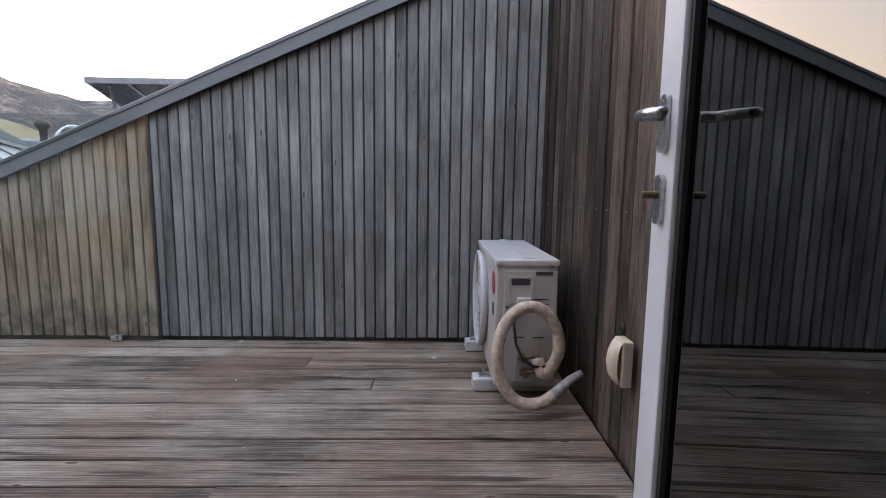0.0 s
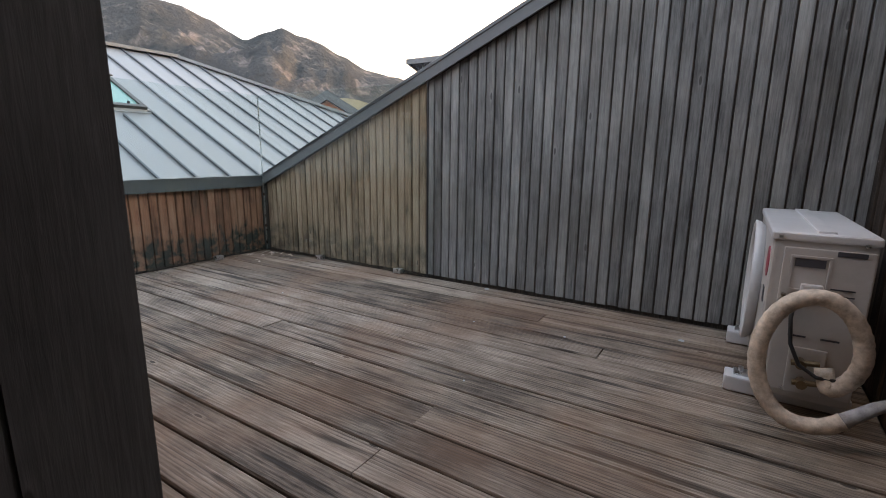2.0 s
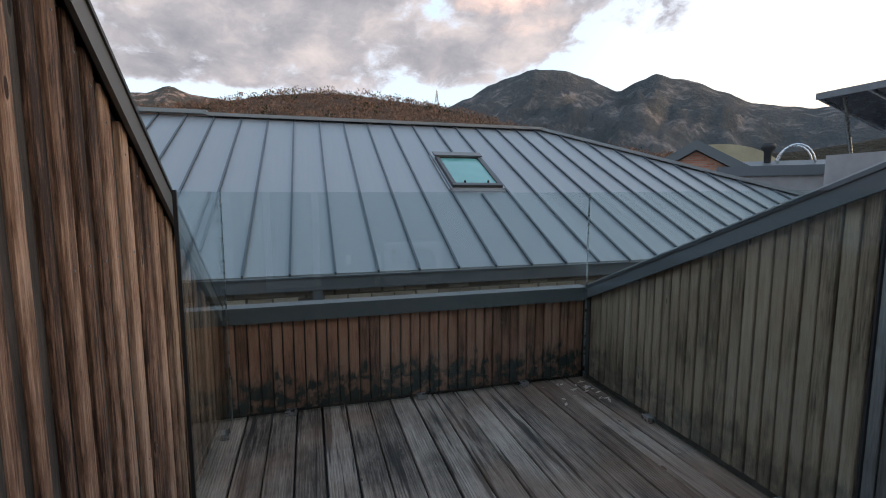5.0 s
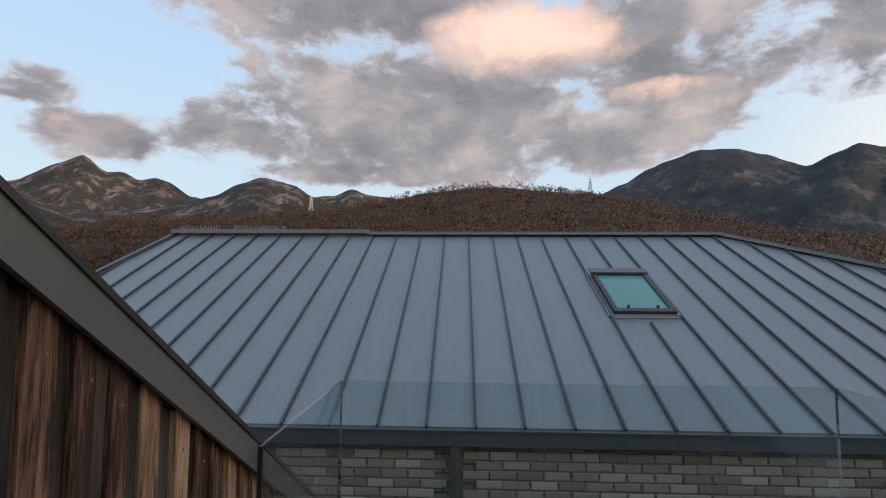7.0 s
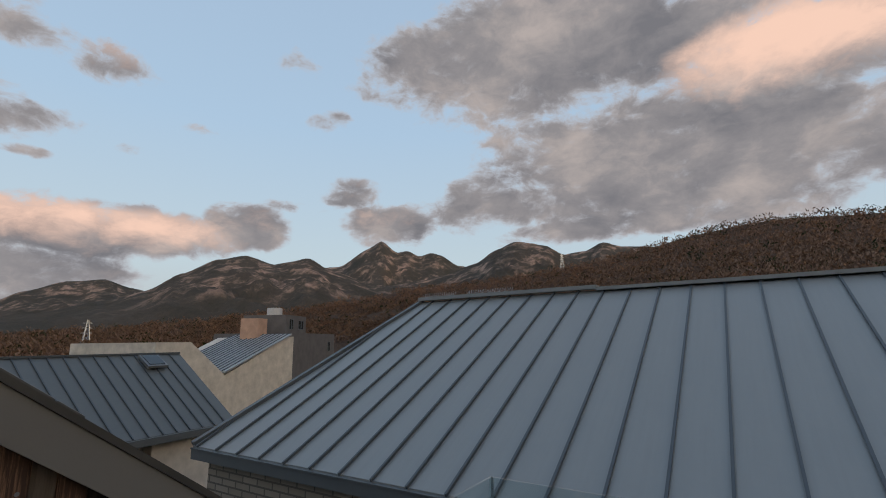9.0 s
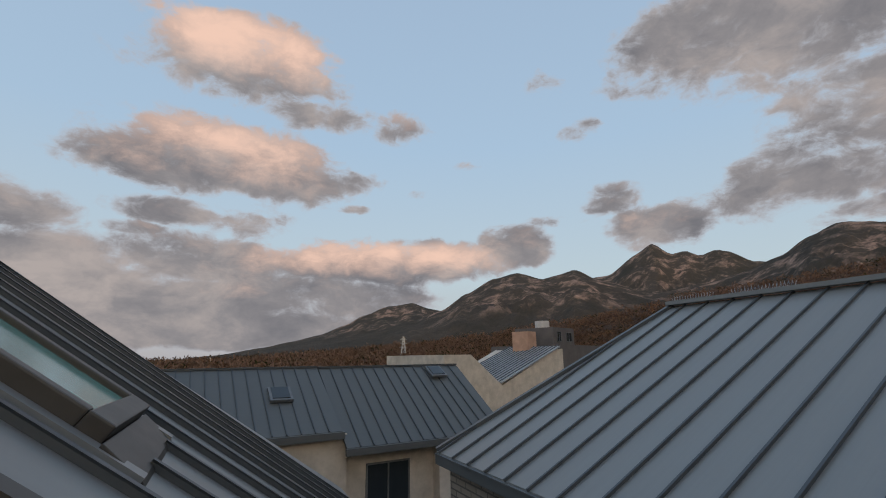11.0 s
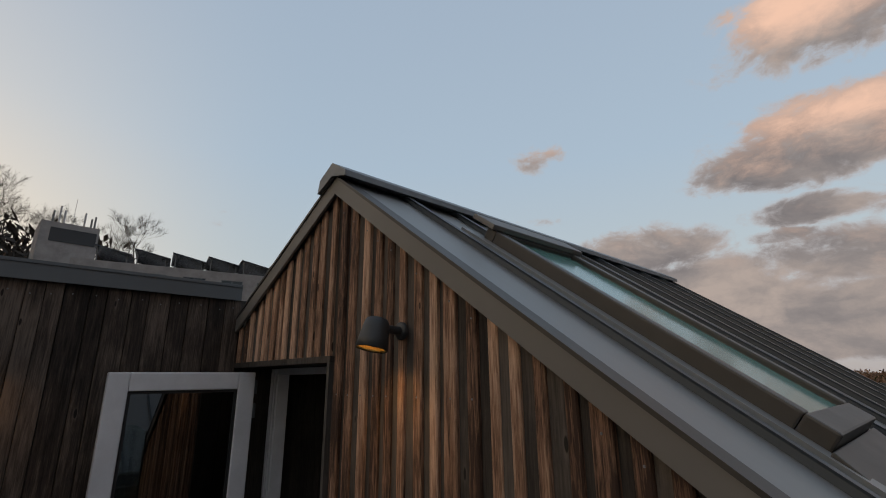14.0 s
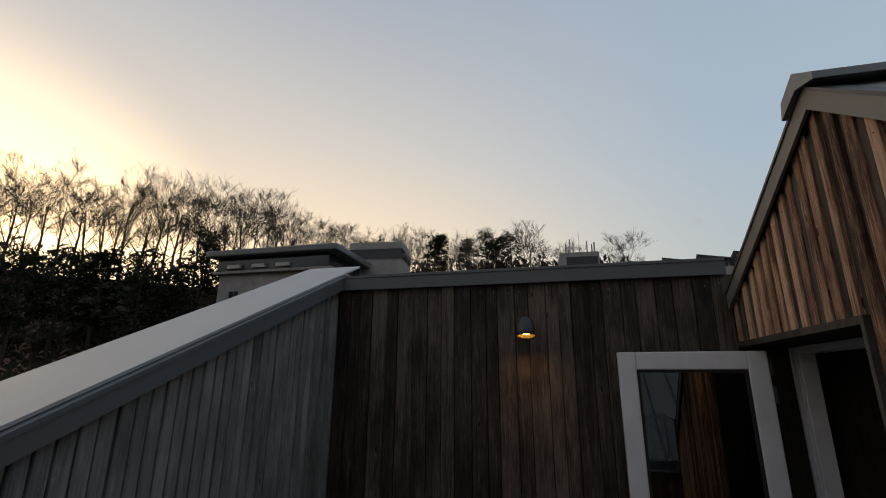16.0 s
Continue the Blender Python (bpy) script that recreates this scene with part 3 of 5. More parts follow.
# indoors, seen through the doorway only
bm = B()
box(bm, -0.2, -6.5, -0.10, XE + 0.3, YS - 0.36, -0.02)
solid("floor_indoor", bm, plain("dark_floorboards", (0.16, 0.10, 0.06), 0.5, scale=3), "dim brown floor of the room behind the doorway", "floor")
bm = B()
poly(bm, [(-0.2, -6.40, -0.1), (XE + 0.3, -6.40, -0.1), (XE + 0.3, -6.40, south_top(XE + 0.3) - 0.2), (RIDGE, -6.40, south_top(RIDGE) - 0.2), (-0.2, -6.40, south_top(-0.2) - 0.2)], (0, -0.1, 0))
box(bm, -0.32, -6.5, -0.1, -0.2, YS - 0.36, 0.45)
solid("wall_indoor", bm, PLASTER, "dim plastered walls of the room behind the doorway", "wall")


# ---- roofs ----
def slab(bm, pts, thick):
    """A sheet through four or more corner points, thickened downwards."""
    return poly(bm, pts, (0, 0, -thick))


SKY_X0, SKY_X1, SKY_Y0, SKY_Y1 = 1.39, 2.60, -3.10, -3.84     # own skylight, in plan


def own(x, y, lift=0.0):
    return (x, y, south_top(x) + 0.005 + lift)


OWN_END = -6.55
own_roof = empty("roof", (1.5, -4.5, 1.85), "grey standing-seam metal roof with a raised ridge", "roof", kind="structure")
bm = B()
for x0, x1, y0, y1 in ((-0.35, SKY_X0, YS - 0.02, OWN_END), (SKY_X1, RIDGE, YS - 0.02, OWN_END), (SKY_X0, SKY_X1, YS - 0.02, SKY_Y0), (SKY_X0, SKY_X1, SKY_Y1, OWN_END)):
    slab(bm, [own(x0, y0), own(x1, y0), own(x1, y1), own(x0, y1)], 0.16)
slab(bm, [own(RIDGE, YS - 0.02), own(XE + 0.35, YS - 0.02), own(XE + 0.35, OWN_END), own(RIDGE, OWN_END)], 0.16)
slab(bm, [own(-0.35, OWN_END), own(RIDGE, OWN_END), own(-0.35, OWN_END - 0.9)], 0.16)
o = part("roof_sheet", bm, ZINC, own_roof)
o.location = -own_roof.location

seam_len = math.hypot(RIDGE + 0.30, PITCH * (RIDGE + 0.30))
slope_own = math.atan(PITCH)


def seam_mesh(name, length, w=0.012, h=0.032):
    bm = B()
    poly(bm, [(0, -w, 0), (0, w, 0), (0, w, h * 0.7), (0, w * 1.7, h), (0, -w * 1.2, h), (0, -w, h * 0.7)], (length, 0, 0))
    return mesh_of(name, bm, SEAM_SHADE)


own_seam = seam_mesh("seam", seam_len)
for i, y in enumerate((-2.93, -4.12, -4.52, -4.92, -5.32, -5.72, -6.12, -6.48)):
    ob = new("seam", own_seam)
    ob.parent = own_roof
    ob.location = Vector(own(-0.30, y)) - own_roof.location
    ob.rotation_euler = (0, -slope_own, 0)
for x0, x1, ys in ((-0.30, SKY_X0 - 0.12, (-3.30, -3.72)), (SKY_X1 + 0.1, RIDGE, (-3.30, -3.72))):
    me = seam_mesh("short_seam", math.hypot(x1 - x0, PITCH * (x1 - x0)))
    for y in ys:
        ob = new("seam", me)
        ob.parent = own_roof
        ob.location = Vector(own(x0, y)) - own_roof.location
        ob.rotation_euler = (0, -slope_own, 0)

bm = B()
zr = south_top(RIDGE)
poly(bm, [(RIDGE - 0.13, YS + 0.07, zr - 0.035), (RIDGE - 0.13, YS + 0.07, zr - 0.005), (RIDGE, YS + 0.07, zr + 0.075), (RIDGE + 0.12, YS + 0.07, zr + 0.015), (RIDGE + 0.14, YS + 0.07, zr - 0.055), (RIDGE, YS + 0.07, zr + 0.0)], (0, OWN_END - YS - 0.05, 0))
o = part("ridge_cap", bm, GREY_STEEL, own_roof, "folded metal ridge cap")
o.location = -own_roof.location


def skylight(name, place, along, across, pitch, turn, label, glass_mat):
    """A roof window: kerb, flashing, frame bars, glass. Local x runs up the slope, y across it."""
    top = empty(name, place, label, "skylight")
    top.rotation_euler = Euler((0, -pitch, turn), "XYZ")
    a, c, h, w = along, across / 2, 0.085, 0.065
    for nm, x0, x1, y0, y1 in (("bottom_bar", 0, w * 1.4, -c, c), ("top_bar", a - w, a, -c, c), ("side_bar", w * 1.4, a - w, -c, -c + w), ("side_bar", w * 1.4, a - w, c - w, c)):
        part(nm, soften(box(B(), x0, y0, -0.02, x1, y1, h), 0.008), FRAME, top)
    pane = part("pane", box(B(), w * 1.4, -c + w, h - 0.035, a - w, c - w, h - 0.025), glass_mat, top, "teal-tinted roof window pane")
    pane.visible_shadow = False
    foot = -0.02 if turn else -0.16
    part("flashing", box(B(), foot, -c - 0.07, 0.003, a + 0.10, -c - 0.002, 0.028), ZINC, top)
    part("flashing", box(B(), foot, c + 0.002, 0.003, a + 0.10, c + 0.07, 0.028), ZINC, top)
    part("apron", soften(poly(B(), [(foot - 0.02, -c - 0.05, 0.003), (-0.004, -c - 0.05, 0.003), (-0.004, -c - 0.05, 0.042), (foot, -c - 0.05, 0.016)], (0, 2 * c + 0.1, 0)), 0.004), ZINC if turn else FRAME, top)
    part("hood", soften(box(B(), a - 0.06, -c - 0.03, h + 0.002, a + 0.10, c + 0.03, h + 0.03), 0.006), FASCIA, top, "folded grey metal hood")
    for y in (-c * 0.5, c * 0.45) if turn else ():
        part("latch", box(B(), w * 1.4 + 0.03, y - 0.012, h - 0.024, w * 1.4 + 0.06, y + 0.012, h + 0.015), BLACK, top)
    return top


own_up = math.hypot(SKY_X1 - SKY_X0, PITCH * (SKY_X1 - SKY_X0))
skylight("skylight", own(SKY_X0, (SKY_Y0 + SKY_Y1) / 2), own_up, SKY_Y0 - SKY_Y1, slope_own, 0, "grey-framed roof window with reflecting glass, near the gable verge", SKY_GLASS)

# the neighbour across the gap: long metal roof over a brick wall
WR, WE, WSLOPE = -6.63, -2.03, 0.497


def west_z(x):
    return 2.84 - WSLOPE * (x - WR)


HIP_N, HIP_S = 3.05, -7.61
END_N, END_S = 9.3, -8.36
neighbour = empty("house", (-6.5, 0, -6.5), "neighbouring brick house with a long grey standing-seam roof", "house")


def onto(ob):
    ob.location = -neighbour.location
    return ob


bm = B()
front = [(WE, END_S, west_z(WE)), (WE, END_N, west_z(WE)), (WR, HIP_N, west_z(WR)), (WR, HIP_S, west_z(WR))]
slab(bm, front, 0.10)
back = [(WR, HIP_S, 2.84), (WR, HIP_N, 2.84), (WR - 4.5, END_N, 0.3), (WR - 4.5, END_S, 0.3)]
slab(bm, back, 0.10)
slab(bm, [(WR, HIP_N, 2.84), (WE, END_N, west_z(WE)), (WR - 4.5, END_N, 0.3)], 0.10)
onto(part("roof", bm, ZINC, neighbour, "blue-grey standing-seam metal roof"))
roof_part = [c for c in neighbour.children if c.name.startswith("roof")][0]
slope_w = math.atan(WSLOPE)
n_seam = 0
y = -2.219 - 0.462 * 13
while y < END_N - 0.4:
    top = WR
    if y > HIP_N:
        top = WR + (y - HIP_N) * (WE - WR) / (END_N - HIP_N)
    if y < HIP_S:
        top = WR + (HIP_S - y) * (WE - WR) / (HIP_S - END_S)
    spans = [(WE + 0.02, top)]
    if 0.13 < y < 0.95:
        spans = [(WE + 0.02, -3.72), (-5.05, top)]
    for a, b in spans:
        run = a - b
        if run > 0.2:
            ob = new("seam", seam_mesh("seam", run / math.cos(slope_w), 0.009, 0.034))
            ob.parent = roof_part
            ob.location = (a, y, west_z(a))
            ob.rotation_euler = (0, -slope_w, math.pi)
    y += 0.462


def bar(bm, a, b, w, h):
    """A flat bar between two points, w wide, h high, its top up."""
    a, b = Vector(a), Vector(b)
    d = (b - a).normalized()
    s = d.cross(Vector((0, 0, 1)))
    s = s.normalized() if s.length > 1e-4 else Vector((1, 0, 0))
    u = s.cross(d)
    return poly(bm, [a - s * w / 2 - u * h / 2, a + s * w / 2 - u * h / 2, a + s * w / 2 + u * h / 2, a - s * w / 2 + u * h / 2], b - a)


bm = bar(B(), (WR, HIP_S - 0.05, 2.90), (WR, -3.73, 2.90), 0.22, 0.07)
onto(part("ridge_cap", bm, ZINC, neighbour))
bm = bar(B(), (WR, -3.73, 2.862), (WR, HIP_N, 2.862), 0.26, 0.06)
bar(bm, (WR, HIP_N, 2.862), (WE, END_N, west_z(WE) + 0.02), 0.26, 0.06)
onto(part("ridge_cap", bm, ZINC, neighbour))
bm = bar(B(), (WR, HIP_S, 2.86), (WE, END_S, west_z(WE) + 0.02), 0.10, 0.07)
onto(part("verge", bm, SEAM_SHADE, neighbour))
bm = box(B(), WE - 0.06, END_S + 0.02, 0.385, WE + 0.035, END_N, 0.520)
box(bm, WE - 0.04, END_S + 0.02, 0.520, WE + 0.05, END_N, 0.536)
onto(part("gutter", bm, COPING, neighbour, "grey box gutter"))
bm = box(B(), WE - 9.0, END_S + 0.25, -6.5, WE - 0.105, END_N - 0.3, 0.42)
onto(part("wall", bm, BRICK_FAR, neighbour, "pale grey-brown brick wall"))
bm = soften(box(B(), WE - 0.075, -1.995, -6.5, WE + 0.02, -1.89, 0.46), 0.008)
onto(part("downpipe", bm, COPING, neighbour, "square grey downpipe"))
spike = B()
for k in range(34):
    yy = HIP_S + 0.05 + k * 0.056 + (0.28 if k > 14 else 0)
    for dx in (-0.05, 0.05):
        tube(spike, [(WR + dx * 0.3, yy, 2.93), (WR + dx, yy + 0.01, 3.02)], 0.004, 4)
onto(part("bird_spikes", spike, STEEL, neighbour, "thin steel bird spikes on the ridge"))["kind"] = "stuff"
w_up = math.hypot(1.08, 1.08 * WSLOPE)
skylight("skylight", (-3.86, 0.54, west_z(-3.86) + 0.005), w_up, 0.82, slope_w, math.pi, "dark-framed roof window with teal glass on the neighbouring roof", SKY_GLASS)


# ---- the doorway: frame and open leaf ----
door_frame = empty("door_1", (XE - 0.5, YS - 0.20, -0.02), "white plastic door frame set deep in the dark doorway", "door frame", kind="structure")
for nm, x0, x1, z0, z1 in (("jamb", DOOR_W + 0.008, DOOR_W + 0.030, 0.0, 1.995), ("jamb", XE - 0.052, XE - 0.022, 0.0, 1.995), ("stop", XE - 0.135, XE - 0.105, 0.0, 1.985), ("head", DOOR_W + 0.032, XE - 0.137, 1.955, 1.995), ("sill", DOOR_W + 0.032, XE - 0.137, -0.02, 0.03)):
    bm = soften(box(B(), x0, YS - 0.30, z0, x1, YS - 0.22, z1), 0.005)
    if nm == "stop":
        soften(box(bm, x0 + 0.006, YS - 0.218, z0, x0 + 0.018, YS - 0.205, z1), 0.002)
    o = part(nm, bm, WHITE_PVC, door_frame)
    o.location = -door_frame.location

LX, LY0, LY1, LZ0, LZ1 = 4.085, -2.625, -1.867, 0.045, 1.970     # west face of the open leaf
leaf = empty("door_leaf", (LX, LY0, 0.0), "open white glazed door leaf folded back against the dark wall", "door")
leaf.rotation_euler = (0, 0, radians(-2.2))


def on_leaf(name, bm, mat, label="", smooth=False, parent=None):
    o = part(name, bm, mat, leaf if parent is None else parent, label, smooth)
    if parent is None:
        o.location = -leaf.location
    return o


ST = 0.098
for nm, y0, y1, z0, z1 in (("stile", LY0, LY0 + ST, LZ0, LZ1), ("stile", LY1 - ST, LY1, LZ0, LZ1), ("top_rail", LY0 + ST, LY1 - ST, LZ1 - ST, LZ1), ("bottom_rail", LY0 + ST, LY1 - ST, LZ0, LZ0 + 0.12)):
    bm = soften(box(B(), LX, y0, z0, LX + 0.062, y1, z1), 0.007)
    on_leaf(nm, bm, WHITE_PVC)
bm = B()
g0, g1, k0, k1 = LY0 + ST, LY1 - ST, LZ0 + 0.12, LZ1 - ST
for y0, y1, z0, z1 in ((g0, g0 + 0.016, k0, k1), (g1 - 0.016, g1, k0, k1), (g0 + 0.016, g1 - 0.016, k1 - 0.016, k1), (g0 + 0.016, g1 - 0.016, k0, k0 + 0.016)):
    box(bm, LX + 0.012, y0, z0, LX + 0.050, y1, z1)
on_leaf("glazing_bead", bm, BLACK)
pane = on_leaf("pane", box(B(), LX + 0.024, g0 + 0.004, k0 + 0.004, LX + 0.032, g1 - 0.004, k1 - 0.004), DOOR_GLASS, "dark reflecting door pane")
pane.visible_shadow = False
HY, HZ = LY1 - 0.050, 1.118


def rosette(z, h):
    bm = B()
    outline = [(0.017 * math.cos(a), (h / 2 - 0.017) * (1 if math.sin(a) > 0 else -1) + 0.017 * math.sin(a)) for a in [radians(7.5 + 15 * k) for k in range(24)]]
    poly(bm, [(LX - 0.001, HY + u, z + v) for u, v in outline], (-0.011, 0, 0))
    return bm


rose = on_leaf("rosette", rosette(HZ, 0.125), STEEL, "oval steel door rosette")
o = part("lever", tube(B(), [(LX - 0.010, HY, HZ + 0.015), (LX - 0.052, HY, HZ + 0.015), (LX - 0.062, HY - 0.008, HZ + 0.015), (LX - 0.066, HY - 0.05, HZ + 0.012), (LX - 0.066, HY - 0.130, HZ + 0.004)], 0.011, 14, [0.011, 0.012, 0.012, 0.012, 0.010]), STEEL, rose, "satin steel lever", True)
o = on_leaf("rosette", rosette(HZ - 0.165, 0.11), STEEL, "oval steel lock rosette")
part("thumb_turn", soften(tube(B(), [(LX - 0.010, HY, HZ - 0.155), (LX - 0.045, HY, HZ - 0.155)], 0.009, 12), 0.002), BRASS, o)
for z in (0.35, 1.70, 1.84):
    on_leaf("hinge", tube(B(), [(LX + 0.03, LY0 - 0.014, z), (LX + 0.03, LY0 - 0.014, z + 0.085)], 0.012, 12), GREY_STEEL, "grey door hinge")

# ---- glass balustrade ----
GT = 1.40
rail = empty("glass_balustrade", (0.05, -1.3, 0.0), "frameless clear glass balustrade standing in small deck clamps", "balustrade")


def on_rail(name, bm, mat, label=""):
    o = part(name, bm, mat, rail, label)
    o.location = -rail.location
    return o


for x0, y0, x1, y1 in ((0.048, -0.052, 1.870, -0.040), (0.048, YS + 0.062, 0.060, -0.054), (0.062, YS + 0.062, 1.0, YS + 0.074)):
    p_ = on_rail("pane", box(B(), x0, y0, 0.012, x1, y1, GT), RAIL_GLASS)
    p_.visible_shadow = False
for x0, y0, x1, y1 in ((1.8705, -0.053, 1.878, -0.039), (1.0005, YS + 0.061, 1.012, YS + 0.075), (0.0445, -0.0535, 0.0475, -0.0415), (0.0445, YS + 0.064, 0.0475, YS + 0.076)):
    on_rail("glass_edge", box(B(), x0, y0, 0.012, x1, y1, GT), BLACK if x0 > 0.9 else STEEL)
for x, y, turn in ((1.60, -0.046, 0), (0.75, -0.046, 0), (0.054, -0.55, 1), (0.054, -1.31, 1), (0.054, -2.16, 1), (0.25, YS + 0.068, 0), (0.92, YS + 0.068, 0)):
    dx, dy = (0.035, 0.022) if not turn else (0.022, 0.035)
    bm = soften(box(B(), x - dx, y - dy, 0.001, x + dx, y + dy, 0.034), 0.004)
    on_rail("clamp", bm, STEEL, "small steel glass clamp")

# ---- air conditioner, its pipe, the socket ----
AX0, AX1, AY0, AY1, AZ0, AZ1 = 3.885, 4.165, -0.905, -0.06, 0.075, 0.668
ac = empty("air_conditioner", ((AX0 + AX1) / 2, (AY0 + AY1) / 2, 0.0), "ivory outdoor air conditioner unit standing on white plastic feet", "air conditioner")


def on_ac(name, bm, mat, label="", smooth=False):
    o = part(name, bm, mat, ac, label, smooth)
    o.location = -ac.location
    return o


on_ac("body", soften(box(B(), AX0, AY0, AZ0, AX1, AY1, AZ1 - 0.012), 0.014, 3), AC_PAINT)
bm = soften(box(B(), AX0 - 0.006, AY0 - 0.008, AZ1 - 0.030, AX1 + 0.004, AY1 + 0.006, AZ1), 0.010, 3)
on_ac("top_panel", bm, AC_WHITE, "pale lid with a raised ridge")
on_ac("top_ridge", soften(box(B(), AX0 + 0.12, AY0 + 0.02, AZ1 - 0.004, AX0 + 0.17, AY1 - 0.02, AZ1 + 0.007), 0.003), AC_WHITE)
# side service panel
on_ac("side_panel", soften(box(B(), AX0 + 0.035, AY0 - 0.009, AZ0 + 0.030, AX1 - 0.006, AY0 + 0.002, AZ1 - 0.050), 0.004), AC_PAINT)
bm = B()
for x0, x1, z0, z1 in ((0.055, 0.165, 0.470, 0.478), (0.055, 0.165, 0.585, 0.593), (0.055, 0.062, 0.478, 0.585), (0.158, 0.165, 0.478, 0.585)):
    box(bm, AX0 + x0, AY0 - 0.014, z0, AX0 + x1, AY0 - 0.008, z1)
on_ac("handle_surround", soften(bm, 0.001), AC_PAINT)
# no hollow here: a dark plate gives the shade inside the grip
on_ac("handle_recess", box(B(), AX0 + 0.068, AY0 - 0.0125, 0.555, AX0 + 0.150, AY0 - 0.008, 0.582), INK_AND_SHADE, "dark plate standing for the shaded grip slot")
on_ac("cable_cover", soften(box(B(), AX0 + 0.092, AY0 - 0.035, 0.448, AX0 + 0.152, AY0 - 0.008, 0.500), 0.006), AC_WHITE)
for x0, x1, z0, z1 in ((0.175, 0.250, 0.600, 0.616), (0.172, 0.236, 0.487, 0.492), (0.172, 0.236, 0.466, 0.470), (0.08, 0.13, 0.31, 0.316), (0.17, 0.22, 0.31, 0.316)):
    on_ac("print", box(B(), AX0 + x0, AY0 - 0.0115, z0, AX0 + x1, AY0 - 0.0085, z1), INK_AND_SHADE, "small dark printed bar")
on_ac("valve_plate", soften(box(B(), AX0 + 0.090, AY0 - 0.016, 0.105, AX0 + 0.195, AY0 - 0.008, 0.275), 0.004), AC_PAINT)
for x, z in ((0.125, 0.225), (0.135, 0.155)):
    bm = tube(B(), [(AX0 + x, AY0 - 0.012, z), (AX0 + x, AY0 - 0.055, z)], 0.016, 12)
    tube(bm, [(AX0 + x - 0.026, AY0 - 0.04, z), (AX0 + x + 0.050, AY0 - 0.045, z + 0.012)], 0.010, 10)
    on_ac("valve", bm, BRASS, "dull brass service valve")
for x, z in ((0.02, 0.650), (0.245, 0.640), (0.05, 0.452), (0.02, 0.12), (0.09, 0.112), (0.19, 0.112)):
    on_ac("screw", lathe(B(), [(0.0, 0.0135), (0.0065, 0.0125), (0.0075, 0.009)], (AX0 + x, AY0, z), (0, -1, 0), 12), STEEL)
# front: fan ring and grille towards the west
bm = lathe(B(), [(0.245, 0.0), (0.262, 0.018), (0.268, 0.036), (0.255, 0.040), (0.235, 0.030), (0.232, 0.0)], (AX0, -0.385, 0.375), (-1, 0, 0), 40)
on_ac("fan_ring", bm, AC_WHITE, "round white fan grille ring", True)
bm = B()
for r in (0.05, 0.085, 0.12, 0.155, 0.19, 0.22):
    pts = [(AX0 - 0.026, -0.385 + r * math.cos(a), 0.375 + r * math.sin(a)) for a in [2 * math.pi * k / 30 for k in range(31)]]
    tube(bm, pts, 0.003, 5)
for k in range(10):
    a = 2 * math.pi * k / 10
    tube(bm, [(AX0 - 0.026, -0.385 + 0.03 * math.cos(a), 0.375 + 0.03 * math.sin(a)), (AX0 - 0.026, -0.385 + 0.235 * math.cos(a), 0.375 + 0.235 * math.sin(a))], 0.003, 5)
on_ac("grille", bm, AC_WHITE, "white wire fan grille")
# the body is closed; this dark disc paints the fan's shaded inside
on_ac("fan_opening", lathe(B(), [(0.0, 0.0), (0.233, 0.0)], (AX0 - 0.003, -0.385, 0.375), (-1, 0, 0), 32), INK_AND_SHADE)
bm = lathe(B(), [(0.0, 0.0025), (0.055, 0.0025), (0.055, 0.0)], (AX0, -0.815, 0.545), (-1, 0, 0), 24)
on_ac("badge", bm, RED_INK, "plain dark red round badge")
on_ac("badge_bar", box(B(), AX0 - 0.0025, -0.84, 0.395, AX0 - 0.0002, -0.79, 0.45), INK_AND_SHADE)
for y in (-0.74, -0.17):
    bm = soften(box(B(), AX0 - 0.085, y - 0.048, 0.0, AX1 + 0.03, y + 0.048, 0.062), 0.008)
    on_ac("foot", bm, AC_WHITE, "white plastic foot")
    bm = soften(box(B(), AX0 - 0.055, y - 0.022, 0.0605, AX1, y + 0.022, 0.0765), 0.003)
    tube(bm, [(AX0 - 0.03, y, 0.07), (AX0 - 0.03, y, 0.092)], 0.009, 10)
    on_ac("bracket", bm, STEEL)


def arc(cx, cz, rx, rz, a0, a1, n, y0, y1):
    return [(cx + rx * math.cos(radians(a0 + (a1 - a0) * k / n)), y0 + (y1 - y0) * k / n, cz + rz * math.sin(radians(a0 + (a1 - a0) * k / n))) for k in range(n + 1)]


hose = empty("refrigerant_pipe", (4.0, -1.02, 0.0), "taped beige refrigerant pipe coiled in a loose loop", "pipe")
CX, CZ = 4.022, 0.275
line = [(AX0 + 0.185, AY0 - 0.055, 0.232)] + arc(CX, CZ + 0.02, 0.134, 0.150, -62, 20, 5, -0.985, -1.00) + arc(CX - 0.004, CZ - 0.005, 0.140, 0.212, 28, 262, 18, -1.00, -1.055) + [(4.075, -1.06, 0.066), (4.125, -1.055, 0.105)]
bm = B()
fine = []
for a, b in zip(line, line[1:]):
    for k in range(4):
        fine.append(Vector(a).lerp(Vector(b), k / 4))
fine.append(Vector(line[-1]))
for _ in range(3):
    fine = [fine[0]] + [(fine[i - 1] + fine[i] * 2 + fine[i + 1]) / 4 for i in range(1, len(fine) - 1)] + [fine[-1]]
tube(bm, fine, 0.0, 12, [0.0255 + 0.0022 * (0.5 + 0.5 * math.sin(k * 2.1)) for k in range(len(fine))])
o = part("insulation", bm, TAPE, hose, "crinkled beige wrap", True)
o.location = -hose.location
bm = tube(B(), [(4.105, -1.056, 0.088), (4.15, -1.045, 0.125), (4.20, -1.03, 0.162), (4.252, -1.02, 0.19)], 0.0, 12, [0.026, 0.021, 0.019, 0.016])
